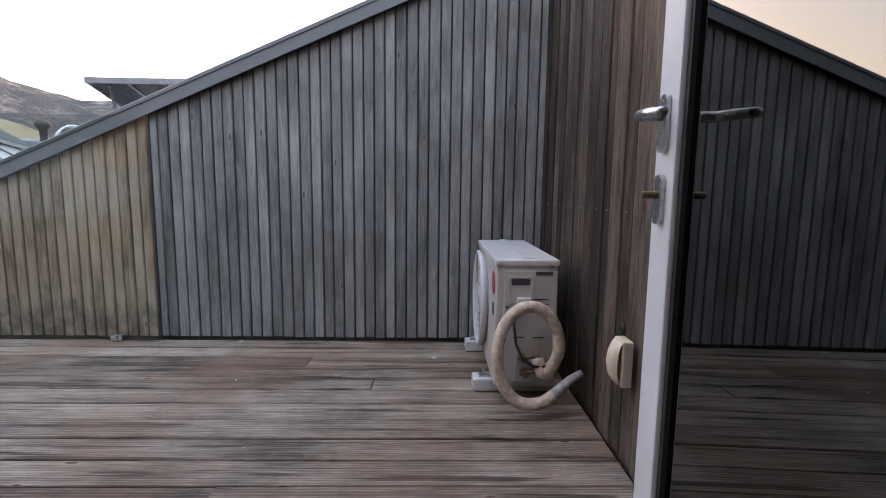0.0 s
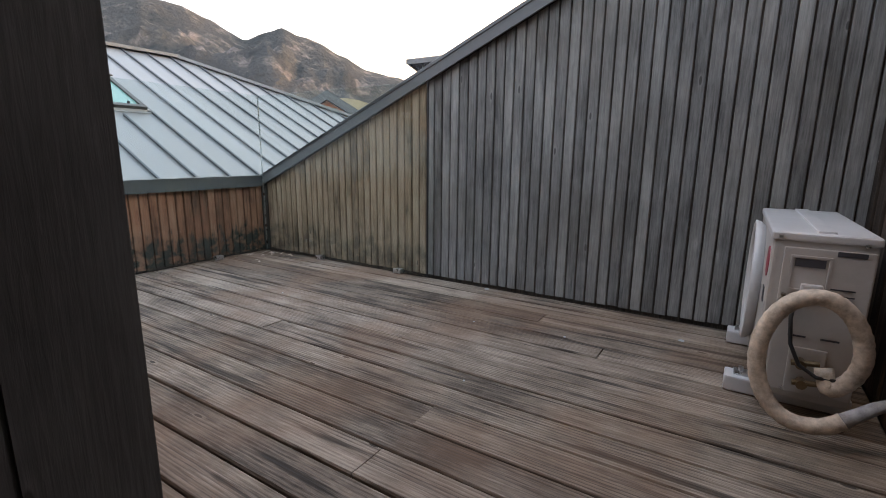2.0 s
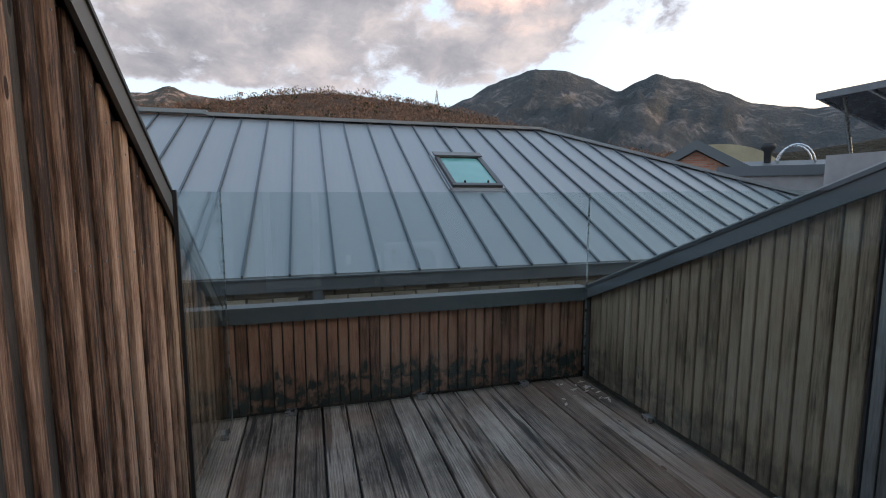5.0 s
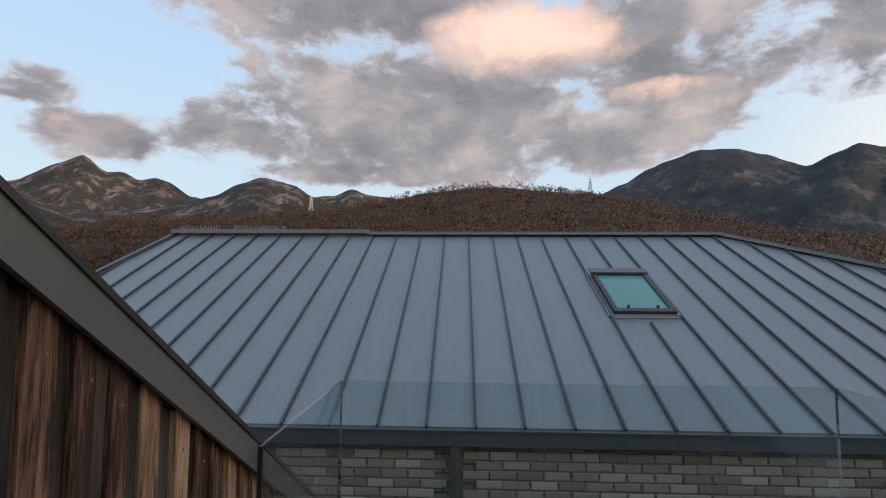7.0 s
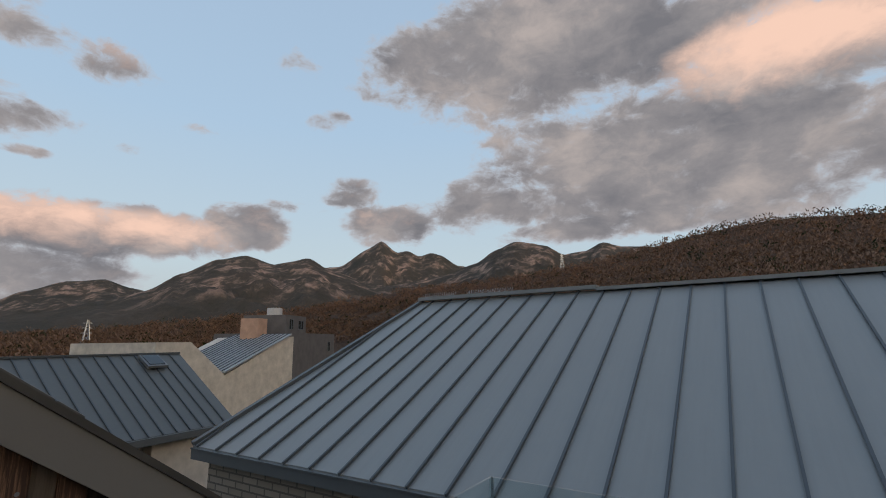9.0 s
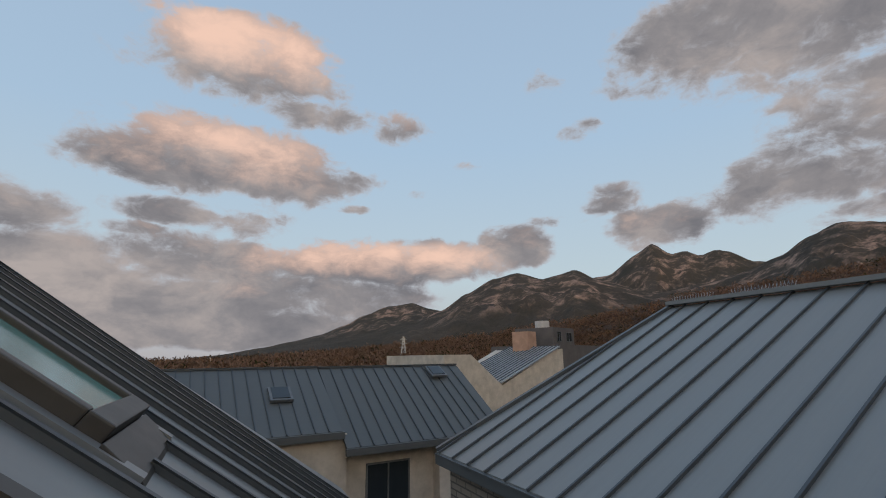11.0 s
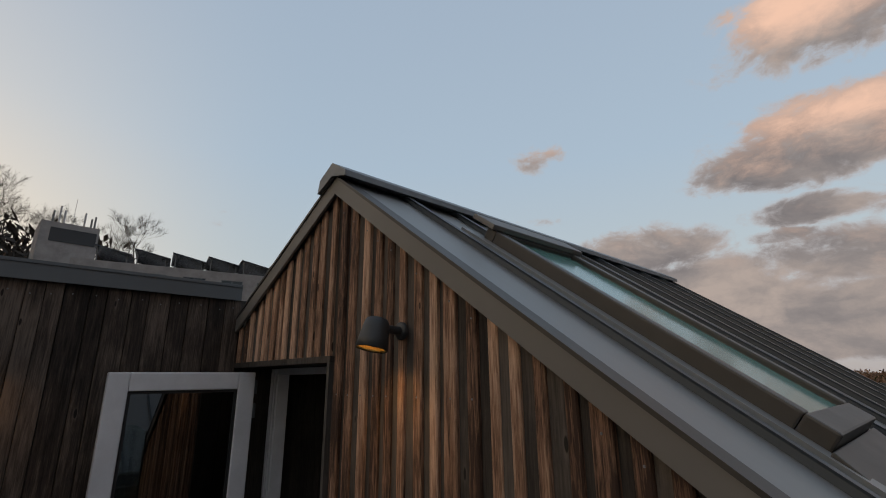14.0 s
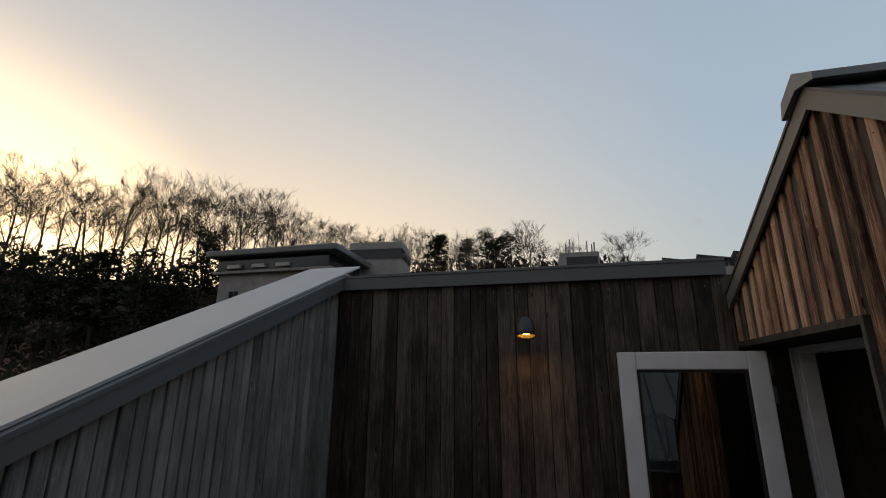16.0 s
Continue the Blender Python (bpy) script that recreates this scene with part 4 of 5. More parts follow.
o = part("wall_end", bm, TAPE_GREY, hose, "grey taped pipe end entering the wall", True)
o.location = -hose.location
bm = tube(B(), [(AX0 + 0.085, AY0 - 0.012, 0.455), (AX0 + 0.078, -0.945, 0.38), (AX0 + 0.085, -0.97, 0.30), (AX0 + 0.115, -0.985, 0.235), (AX0 + 0.165, -0.99, 0.205), (AX0 + 0.22, -0.99, 0.205)], 0.0065, 8)
o = part("cable", bm, BLACK, hose, "thin black cable", True)
o.location = -hose.location

sock = empty("outdoor_socket", (XE - 0.02, -1.445, 0.32), "cream plastic weatherproof socket with a bulging cover on boards", "socket")
o = part("back_box", soften(box(B(), XE - 0.058, -1.492, 0.325, XE - 0.022, -1.412, 0.482), 0.006), IVORY, sock)
o.location = -sock.location
bm = B()
prof = [(0.0, 0.0), (0.020, 0.004), (0.048, 0.030), (0.060, 0.075), (0.050, 0.115), (0.028, 0.140), (0.0, 0.150)]
rows_ = []
for u, v in prof:
    rows_.append([bm.verts.new((XE - 0.0585 - u * 0.58 * (1 - (2 * s - 1) ** 4 * 0.6), -1.488 + 0.070 * s, 0.332 + v * 0.96)) for s in [k / 8 for k in range(9)]])
for a, b in zip(rows_, rows_[1:]):
    for k in range(8):
        bm.faces.new((a[k], a[k + 1], b[k + 1], b[k]))
o = part("cover", bm, IVORY, sock, "bulging cream rain cover", True)
o.location = -sock.location
# dark block painting the shade of the cable gap, nothing is cut out
o = part("cable_gap", box(B(), XE - 0.0625, -1.470, 0.3275, XE - 0.0585, -1.434, 0.352), INK_AND_SHADE, sock)
o.location = -sock.location
o = part("cable", tube(B(), [(XE - 0.04, -1.44, 0.49), (XE - 0.035, -1.425, 0.525), (XE - 0.03, -1.40, 0.515), (XE - 0.024, -1.39, 0.49)], 0.006, 8), BLACK, sock, "", True)
o.location = -sock.location


# ---- wall lamps ----
def wall_lamp(place, out, label):
    """A round charcoal downlight on a short arm; out: the way from the wall."""
    lamp = empty("wall_lamp", place, label, "wall lamp", "wall lamps")
    out = Vector(out)
    down = (Vector((0, 0, -1)) * 0.97 + out * 0.22).normalized()
    c = out * 0.115 + Vector((0, 0, 0.055))
    prof = [(0.0, 0.0), (0.020, 0.000), (0.038, 0.006), (0.046, 0.018), (0.050, 0.04), (0.056, 0.085), (0.060, 0.118), (0.0575, 0.120), (0.054, 0.112), (0.050, 0.085), (0.047, 0.082), (0.0, 0.081)]
    part("shade", lathe(B(), prof, c, down, 32), LAMP_METAL, lamp, "", True)
    part("arm", tube(B(), [out * 0.01 + Vector((0, 0, 0.012)), out * 0.085 + Vector((0, 0, 0.016))], 0.016, 14), LAMP_METAL, lamp)
    part("wall_plate", lathe(B(), [(0.0, 0.016), (0.030, 0.016), (0.034, 0.012), (0.034, 0.0)], Vector((0, 0, 0.012)), out, 24), LAMP_METAL, lamp, "", True)
    part("bulb", lathe(B(), [(0.0, 0.100), (0.030, 0.097), (0.044, 0.090), (0.046, 0.0835)], c, down, 20), BULB, lamp, "glowing warm lamp insert", True)
    part("reflector", lathe(B(), [(0.0535, 0.111), (0.0475, 0.0835), (0.0465, 0.0825)], c, down, 28), BRASS, lamp, "", True)
    spot = new("wall_lamp_light", bpy.data.lights.new("wall_lamp_light", "SPOT"))
    spot.data.energy, spot.data.color, spot.data.shadow_soft_size = 0.75, (1.0, 0.60, 0.28), 0.03
    spot.data.spot_size, spot.data.spot_blend = radians(95), 0.8
    eye = Vector(place) + c + down * 0.122
    spot.matrix_world = look(eye, eye + Vector((0, 0, -1)) - out * 0.30)
    return lamp


wall_lamp((XE - 0.024, -1.350, 2.130), (-1, 0, 0), "charcoal downlight, lit warm, on the dark timber wall")
wall_lamp((2.535, YS + 0.020, 2.090), (0, 1, 0), "charcoal downlight, lit warm, on the boarded gable")


# ---- land, hills and woods ----
EYE = Vector((2.0, -1.8, 1.9))


def interp(table, a):
    if a <= table[0][0]:
        return table[0][1]
    for (a0, v0), (a1, v1) in zip(table, table[1:]):
        if a <= a1:
            t = (a - a0) / (a1 - a0)
            t = t * t * (3 - 2 * t) * 0.5 + t * 0.5
            return v0 + (v1 - v0) * t
    return table[-1][1]


def ridge(name, table, dist, foot, back, mat, label, jag=1.0, step=0.5, base=-8.0, rows=36):
    """A range of hills: its skyline is given as elevations against yaw, seen from the terrace; it climbs from its foot, with spurs and gullies."""
    a0, a1 = table[0][0], table[-1][0]
    n = int((a1 - a0) / step)
    bm = B()
    grid = []
    for i in range(n + 1):
        yaw = a0 + (a1 - a0) * i / n
        d = heading(yaw, 0)
        crest = EYE.z + dist * math.tan(radians(interp(table, yaw)))
        col = []
        for j in range(rows + 1):
            t = j / rows
            if t <= 0.8:
                s = t / 0.8
                r = foot + (dist - foot) * s
                h = base + (crest - base) * (s ** 1.35)
                amp = jag * (crest - base) * 0.15 * math.sin(math.pi * min(s * 1.02, 1.0)) + jag * (crest - base) * 0.016
            else:
                s = (t - 0.8) / 0.2
                r = dist + (back - dist) * s
                h = crest - (crest - base) * 0.55 * s * s
                amp = jag * (crest - base) * 0.02
            p = d * r
            q = Vector((p.x, p.y, 0)) / (dist * 0.16)
            spur = noise.fractal(q, 0.7, 2.1, 8) + 0.7 * abs(noise.noise(q * 2.3)) + 0.4 * abs(noise.noise(q * 7.1)) - 0.3
            col.append(bm.verts.new((EYE.x + p.x, EYE.y + p.y, h + amp * spur)))
        grid.append(col)
    for a, b in zip(grid, grid[1:]):
        for j in range(rows):
            bm.faces.new((a[j], b[j], b[j + 1], a[j + 1]))
    ob = solid(name, bm, mat, label, "hills", "structure", True)
    return ob


bm = B()
rings = []
for r in (0.5, 20, 40, 80, 160, 320, 640, 1300, 2600, 4300):
    rings.append([bm.verts.new((r * math.cos(2 * math.pi * k / 64), r * math.sin(2 * math.pi * k / 64), -6.5 - 0.012 * r * (1 if r < 700 else 0) - (8 if r > 700 else 0))) for k in range(64)])
for a, b in zip(rings, rings[1:]):
    for k in range(64):
        bm.faces.new((a[k], a[(k + 1) % 64], b[(k + 1) % 64], b[k]))
solid("ground", bm, GROUND, "scrubby valley ground between the houses and the hills", "ground")

FAR_RANGE = [(96, 9.6), (99, 10.4), (101.5, 10.6), (103.6, 11.2), (105.5, 10.4), (108, 10.0), (112, 9.0), (118, 8.6), (121, 9.2), (123, 10.6), (124.3, 10.95), (125.8, 10.5), (127.2, 11.15), (128.6, 10.9), (130.4, 12.2), (132, 11.2), (135.4, 8.9), (138, 8.7), (142, 9.0), (146, 8.4), (150, 7.3), (153, 6.6), (155.2, 5.5), (157, 5.9), (159, 6.55), (162, 6.1), (165, 5.0), (167, 3.9), (170, 2.7), (173, 2.0), (176, 1.3), (181, 0.5), (186, 0.0), (192, -0.4), (215, -0.6)]
ridge("mountain_far", FAR_RANGE, 2700, 1500, 3200, PEAKS, "distant granite mountains with bare pink rock faces", 0.9)
MID_RANGE = [(106, 9.0), (108, 10.0), (110.2, 11.25), (112, 11.6), (113.9, 11.95), (116, 11.1), (119, 9.4), (121.5, 8.4), (126, 7.4), (131, 6.6), (136.5, 8.4), (139.3, 9.95), (141, 9.5), (143, 9.2), (146.1, 10.0), (149, 9.3), (152.4, 7.6), (155.5, 5.6), (159, 4.4), (164, 3.0), (170, 1.8), (178, 0.7), (190, -0.6)]
ridge("mountain_middle", MID_RANGE, 1750, 700, 2100, PEAKS, "rocky mountain spurs over dark scrub", 1.0)
NORTH_RANGE = [(-40, 6.5), (-20, 7.0), (0, 7.5), (15, 7.4), (25, 7.2), (30, 7.6), (33, 8.6), (36, 8.2), (38, 8.5), (40.6, 9.0), (44, 10.6), (46, 11.6), (48, 12.2), (50, 13.0), (52, 12.4), (53.8, 11.6), (57, 13.1), (60, 14.1), (63.2, 14.35), (66, 13.6), (68.3, 12.95), (71, 11.4), (74, 10.1), (78, 8.8), (84, 8.0)]
ridge("mountain_north", NORTH_RANGE, 1500, 520, 1900, SLOPES, "broad dark mountain with haze-greyed scrub and pale crags", 1.0)
WOOD_HILL = [(30, 3.0), (40, 3.6), (48, 4.2), (56, 5.4), (62, 7.2), (68, 8.8), (72, 10.0), (75, 10.6), (79.8, 11.2), (86, 11.7), (90, 11.6), (94, 11.2), (98.5, 10.2), (102, 9.4), (107, 8.6), (113, 7.6), (119, 7.0), (126, 6.4), (134, 4.8), (142, 3.6), (150, 2.4), (160, 1.3), (170, 0.5), (180, -0.1), (190, -0.4), (214, -0.6)]
ridge("hill_west", WOOD_HILL, 380, 90, 520, WOODS, "low hill of russet leafless winter woods", 0.5, 0.8)


def fuzz(name, count, seed, table, dist, foot, mat, size, label, lo, hi, spread=0.45, base=-8.0, yaws=(30, 205)):
    """Leafless brush on a hill: tufts of upright twiggy blades."""
    r_ = random.Random(seed)
    verts, faces = [], []
    for _ in range(count):
        yaw = r_.uniform(*yaws)
        s = r_.uniform(lo, hi)
        d = heading(yaw, 0)
        crest = EYE.z + dist * math.tan(radians(interp(table, yaw)))
        r = foot + (dist - foot) * s
        z = base + (crest - base) * (s ** 1.35) - 1.0
        c = EYE + d * r
        c.z = z
        h = size * r_.uniform(0.6, 1.25)
        for _k in range(13):
            o = c + Vector((r_.gauss(0, 0.5) * spread, r_.gauss(0, 0.5) * spread, 0.58 + r_.gauss(0, 0.20))) * h
            u = Vector((r_.uniform(-0.8, 0.8), r_.uniform(-0.8, 0.8), r_.uniform(0.2, 1.0))) * h * 0.20
            w = u.orthogonal().normalized() * h * r_.uniform(0.035, 0.09)
            i = len(verts)
            verts += [tuple(o - u), tuple(o + w), tuple(o + u), tuple(o - w)]
            faces.append((i, i + 1, i + 2, i + 3))
    me = bpy.data.meshes.new(name)
    me.from_pydata(verts, [], faces)
    me.materials.append(mat)
    return tagged(new(name, me), label, "woods", "", "stuff")


fuzz("winter_woods", 15000, 3, WOOD_HILL, 380, 90, TWIGS, 5.0, "russet bare woods covering the low hill", 0.30, 1.0, 0.62)
fuzz("pine_scrub", 1300, 4, WOOD_HILL, 380, 90, SCRUB, 5.0, "dark green pines scattered through the bare woods", 0.25, 1.01, 0.8)

# the wooded bank behind the sunset
BANK = [(215, 3.0), (235, 5.0), (250, 8.0), (258, 10.5), (270, 12.0), (285, 12.0), (300, 11.3), (308, 10.5), (316, 10.2), (325, 10.0), (335, 9.6), (350, 9.0), (375, 7.0), (400, 4.0)]
ridge("hill_east", BANK, 74, 26, 130, GROUND, "dark wooded bank against the sunset", 0.6, 1.2, -6.5, 22)


def grow(bm, r_, base, direction, length, radius, depth, sides=5):
    """One limb and, from it, its twigs."""
    pts, rad = [base], [radius]
    d = direction.copy()
    n = 4 if depth > 2 else 3
    for k in range(n):
        d = (d + Vector((r_.uniform(-1, 1), r_.uniform(-1, 1), r_.uniform(-0.3, 0.7))) * 0.16).normalized()
        pts.append(pts[-1] + d * length / n)
        rad.append(radius * (1 - 0.62 * (k + 1) / n))
    tube(bm, pts, 0, sides, rad)
    if depth == 0:
        return
    for _ in range(4 if depth > 2 else 5):
        t = r_.uniform(0.35, 1.0)
        k = min(int(t * n), n - 1)
        p = pts[k].lerp(pts[k + 1], t * n - k)
        a = r_.uniform(0, 6.28)
        side = d.orthogonal().normalized()
        side = Matrix.Rotation(a, 3, d) @ side
        nd = (d * r_.uniform(0.55, 0.9) + side * r_.uniform(0.45, 0.85) + Vector((0, 0, 0.22))).normalized()
        grow(bm, r_, p, nd, length * r_.uniform(0.50, 0.72), max(rad[k] * 0.55, 0.012), depth - 1, 3)


def bare_tree(seed, height):
    r_ = random.Random(seed)
    trunk, crown = B(), B()
    pts, rad = [Vector((0, 0, 0))], [height * 0.016]
    d = Vector((0, 0, 1))
    n = 6
    for k in range(n):
        d = (d + Vector((r_.uniform(-1, 1), r_.uniform(-1, 1), 0.8)) * 0.09).normalized()
        pts.append(pts[-1] + d * height * 0.72 / n)
        rad.append(height * 0.016 * (1 - 0.75 * (k + 1) / n))
    tube(trunk, pts, 0, 7, rad)
    for _ in range(9):
        t = r_.uniform(0.38, 1.0)
        k = min(int(t * n), n - 1)
        p = pts[k].lerp(pts[k + 1], t * n - k)
        a = r_.uniform(0, 6.28)
        nd = Vector((math.cos(a) * 0.6, math.sin(a) * 0.6, r_.uniform(0.6, 1.2))).normalized()
        grow(crown, r_, p, nd, height * r_.uniform(0.20, 0.32), max(rad[k] * 0.5, 0.03), 3, 4)
    ob = empty("tree", (0, 0, -200), "leafless winter tree, dark against the evening sky", "tree", "trees on the bank")
    part("trunk", trunk, BARK, ob)
    part("crown", crown, BARK, ob, "fine bare branches")
    return ob


def pine(seed, height):
    r_ = random.Random(seed)
    trunk = tube(B(), [(0, 0, 0), (0.1, 0, height * 0.4), (0.0, 0.1, height * 0.75), (0.1, 0, height * 0.97)], 0, 7, [height * 0.018, height * 0.014, height * 0.008, 0.02])
    verts, faces = [], []
    for _ in range(70):
        a, z = r_.uniform(0, 6.28), r_.uniform(0.35, 1.0)
        reach = height * 0.20 * (1.15 - z) ** 0.5 * r_.uniform(0.3, 1.0) * 1.3
        c = Vector((math.cos(a) * reach, math.sin(a) * reach, height * z))
        for _k in range(26):
            o = Vector((r_.gauss(0, 1), r_.gauss(0, 1), r_.gauss(0, 0.6))) * height * 0.034
            u = Vector((r_.uniform(-1, 1), r_.uniform(-1, 1), r_.uniform(-0.4, 0.9))).normalized() * height * 0.026
            v = u.orthogonal().normalized() * height * 0.007
            i = len(verts)
            verts += [tuple(c + o - u), tuple(c + o + v), tuple(c + o + u), tuple(c + o - v)]
            faces.append((i, i + 1, i + 2, i + 3))
    me = bpy.data.meshes.new("crown")
    me.from_pydata(verts, [], faces)
    me.materials.append(NEEDLES)
    ob = empty("pine_tree", (0, 0, -200), "dark evergreen tree with clumped needles", "tree", "trees on the bank")
    part("trunk", trunk, BARK, ob)
    c = new("crown", me)
    c.parent = ob
    return ob


def bank_z(yaw, dist):
    crest = EYE.z + 74 * math.tan(radians(interp(BANK, yaw % 360 if yaw % 360 > 200 else yaw % 360 + 360)))
    s = min((dist - 26) / 48, 1.0)
    return -6.5 + (crest + 6.5) * s ** 1.35 - (max(dist - 74, 0) * 0.03)


rt = random.Random(21)
stock = [bare_tree(s, 10.0) for s in (1, 2, 3, 4)]
firs = [pine(s, 9.0) for s in (5, 6)]
TREE_TOPS = [(255, 15.0), (261, 16.3), (264, 15.5), (269, 16.0), (273, 18.4), (278, 18.6), (284, 18.0), (290, 17.6), (296, 18.0), (301, 18.5), (307, 20.3), (315, 19.8), (322, 19.2), (330, 17.8), (340, 16.5)]
made = []
yaw = 268.0
while yaw < 342:
    dist = rt.uniform(68, 88)
    z = bank_z(yaw, dist) - 0.4
    top = EYE.z + dist * math.tan(radians(interp(TREE_TOPS, yaw) + rt.uniform(-1.6, 0.4)))
    h = max(top - z, 4.0)
    src = stock[rt.randrange(4)]
    if 271 < yaw < 291 and rt.random() < 0.35:
        src = firs[rt.randrange(2)]
        h *= 0.95
    made.append((src, yaw, dist, z, h / (10.0 if src in stock else 9.0)))
    yaw += rt.uniform(0.75, 1.6)
for src, yaw, dist, top in ((stock[0], 263.4, 90, 15.4), (stock[2], 261.2, 92, 16.2), (firs[0], 321.5, 52, 12.4), (firs[1], 318.0, 50, 13.0), (firs[0], 324.5, 54, 12.2), (firs[1], 312.5, 62, 16.0), (firs[0], 327.5, 52, 11.6), (firs[1], 315.2, 48, 11.0), (firs[0], 331, 52, 11.5)):
    z = bank_z(yaw, dist) - 0.5
    h = EYE.z + dist * math.tan(radians(top)) - z
    made.append((src, yaw, dist, z, h / (10.0 if src in stock else 9.0)))
first = set()
for src, yaw, dist, z, k in made:
    p = EYE + heading(yaw, 0) * dist
    m = pose(p.x, p.y, z, 0, 0, rt.uniform(0, 360))
    if src.name not in first:
        first.add(src.name)
        src.matrix_basis = m @ Matrix.Scale(k, 4)
        src["unit"] = 1
    else:
        c = copy_thing(src, m)
        c.scale = (k, k, k)
for src in stock + firs:
    if src.name not in first:
        for c in list(src.children):
            bpy.data.objects.remove(c)
        bpy.data.objects.remove(src)
    else:
        del src["unit"]
fuzz("bank_brush", 1500, 9, BANK, 74, 26, TWIGS, 1.8, "dark undergrowth on the wooded bank", 0.45, 1.03, 0.6, -6.5, (262, 345))
fuzz("bank_saplings", 900, 10, BANK, 74, 26, BARK, 4.0, "leafless saplings under the bank trees", 0.6, 1.05, 0.3, -6.5, (262, 345))


# ---- pylons ----
def pylon(yaw, dist, foot_el, top_el):
    z0 = EYE.z + dist * math.tan(radians(foot_el))
    H = dist * (math.tan(radians(top_el)) - math.tan(radians(foot_el)))
    p = EYE + heading(yaw, 0) * dist
    tower = empty("pylon", (p.x, p.y, z0), "pale steel lattice power pylon on a distant hill", "pylon", "pylons")
    tower.rotation_euler = (0, 0, radians(yaw + 12))
    w, t = H * 0.12, dist * 0.00055

    def half(z):
        return w * (1 - z / H) ** 1.1 + w * 0.10
    legs = [Vector((sx, sy, 0)) for sx in (-1, 1) for sy in (-1, 1)]
    for s in legs:
        part("leg", tube(B(), [s * half(0), s * half(H * 0.5) + Vector((0, 0, H * 0.5)), s * half(H) + Vector((0, 0, H))], t, 4), STEEL, tower)
    bm = B()
    zs = [0, 0.2, 0.38, 0.54, 0.67, 0.78, 0.87, 0.94]
    for a, b in zip(zs, zs[1:]):
        for s1, s2 in ((legs[0], legs[1]), (legs[1], legs[3]), (legs[3], legs[2]), (legs[2], legs[0])):
            tube(bm, [s1 * half(a * H) + Vector((0, 0, a * H)), s2 * half(b * H) + Vector((0, 0, b * H))], t * 0.6, 3)
            tube(bm, [s2 * half(a * H) + Vector((0, 0, a * H)), s1 * half(b * H) + Vector((0, 0, b * H))], t * 0.6, 3)
    part("bracing", bm, STEEL, tower)
    for k in (0.62, 0.76, 0.90):
        a = w * (1.5 - k * 0.6)
        bm = tube(B(), [(-a, 0, H * k), (a, 0, H * k)], t * 0.8, 4)
        tube(bm, [(-a, 0, H * k), (0, 0, H * (k + 0.05)), (a, 0, H * k)], t * 0.6, 4)
        part("crossarm", bm, STEEL, tower)


pylon(74.6, 395, 10.2, 12.3)
pylon(159.9, 260, -0.9, 2.5)
pylon(181.2, 330, -1.5, 0.35)
pylon(108.3, 420, 8.4, 10.1)


# ---- houses beyond ----
def local_house(name, place, turn, label, group=""):
    h = empty(name, place, label, "house", group)
    h.rotation_euler = (0, 0, radians(turn))
    return h


def window(parent, x, y, z, w, h, mats=(GREY_STEEL, WINDOW_DARK), facing=1):
    """A window in a wall that faces local +y (facing 1) or -y."""
    d = 0.05 * facing
    fr = part("window", poly(poly(poly(poly(B(), [(x, y, z), (x + w, y, z), (x + w, y, z + 0.07), (x, y, z + 0.07)], (0, d, 0)), [(x, y, z + h - 0.07), (x + w, y, z + h - 0.07), (x + w, y, z + h), (x, y, z + h)], (0, d, 0)), [(x, y, z), (x + 0.07, y, z), (x + 0.07, y, z + h), (x, y, z + h)], (0, d * 0.99, 0)), [(x + w - 0.07, y, z), (x + w, y, z), (x + w, y, z + h), (x + w - 0.07, y, z + h)], (0, d * 0.99, 0)), mats[0], parent)
    part("pane", poly(B(), [(x + 0.05, y, z + 0.05), (x + w - 0.05, y, z + 0.05), (x + w - 0.05, y, z + h - 0.05), (x + 0.05, y, z + h - 0.05)], (0, d * 0.4, 0)), mats[1], fr)
    bm = poly(B(), [(x + w * 0.5 - 0.03, y, z), (x + w * 0.5 + 0.03, y, z), (x + w * 0.5 + 0.03, y, z + h), (x + w * 0.5 - 0.03, y, z + h)], (0, d * 0.9, 0))
    part("mullion", bm, mats[0], fr)


# cream house to the south-west: two roof sections, dark metal; its front faces local +y
cream = local_house("house", (-3.7, -19.0, -6.5), 6, "cream rendered house with dark standing-seam roofs and dark windows", "houses around")
G = 6.5                                    # height of the terrace over the ground
EV, RG = -0.95 + G, 1.58 + G               # eaves and ridge over the ground
part("wall", box(B(), -6.6, -7.6, 0, 0.2, -0.95, EV - 0.1), RENDERED, cream, "cream rendered wall")
part("bay", box(B(), 0.3, -7.4, 0, 6.6, -0.62, EV + 0.2), RENDERED, cream)
part("bay", box(B(), -6.6, -1.0, 0, -3.55, -0.45, EV - 0.1), RENDERED, cream)


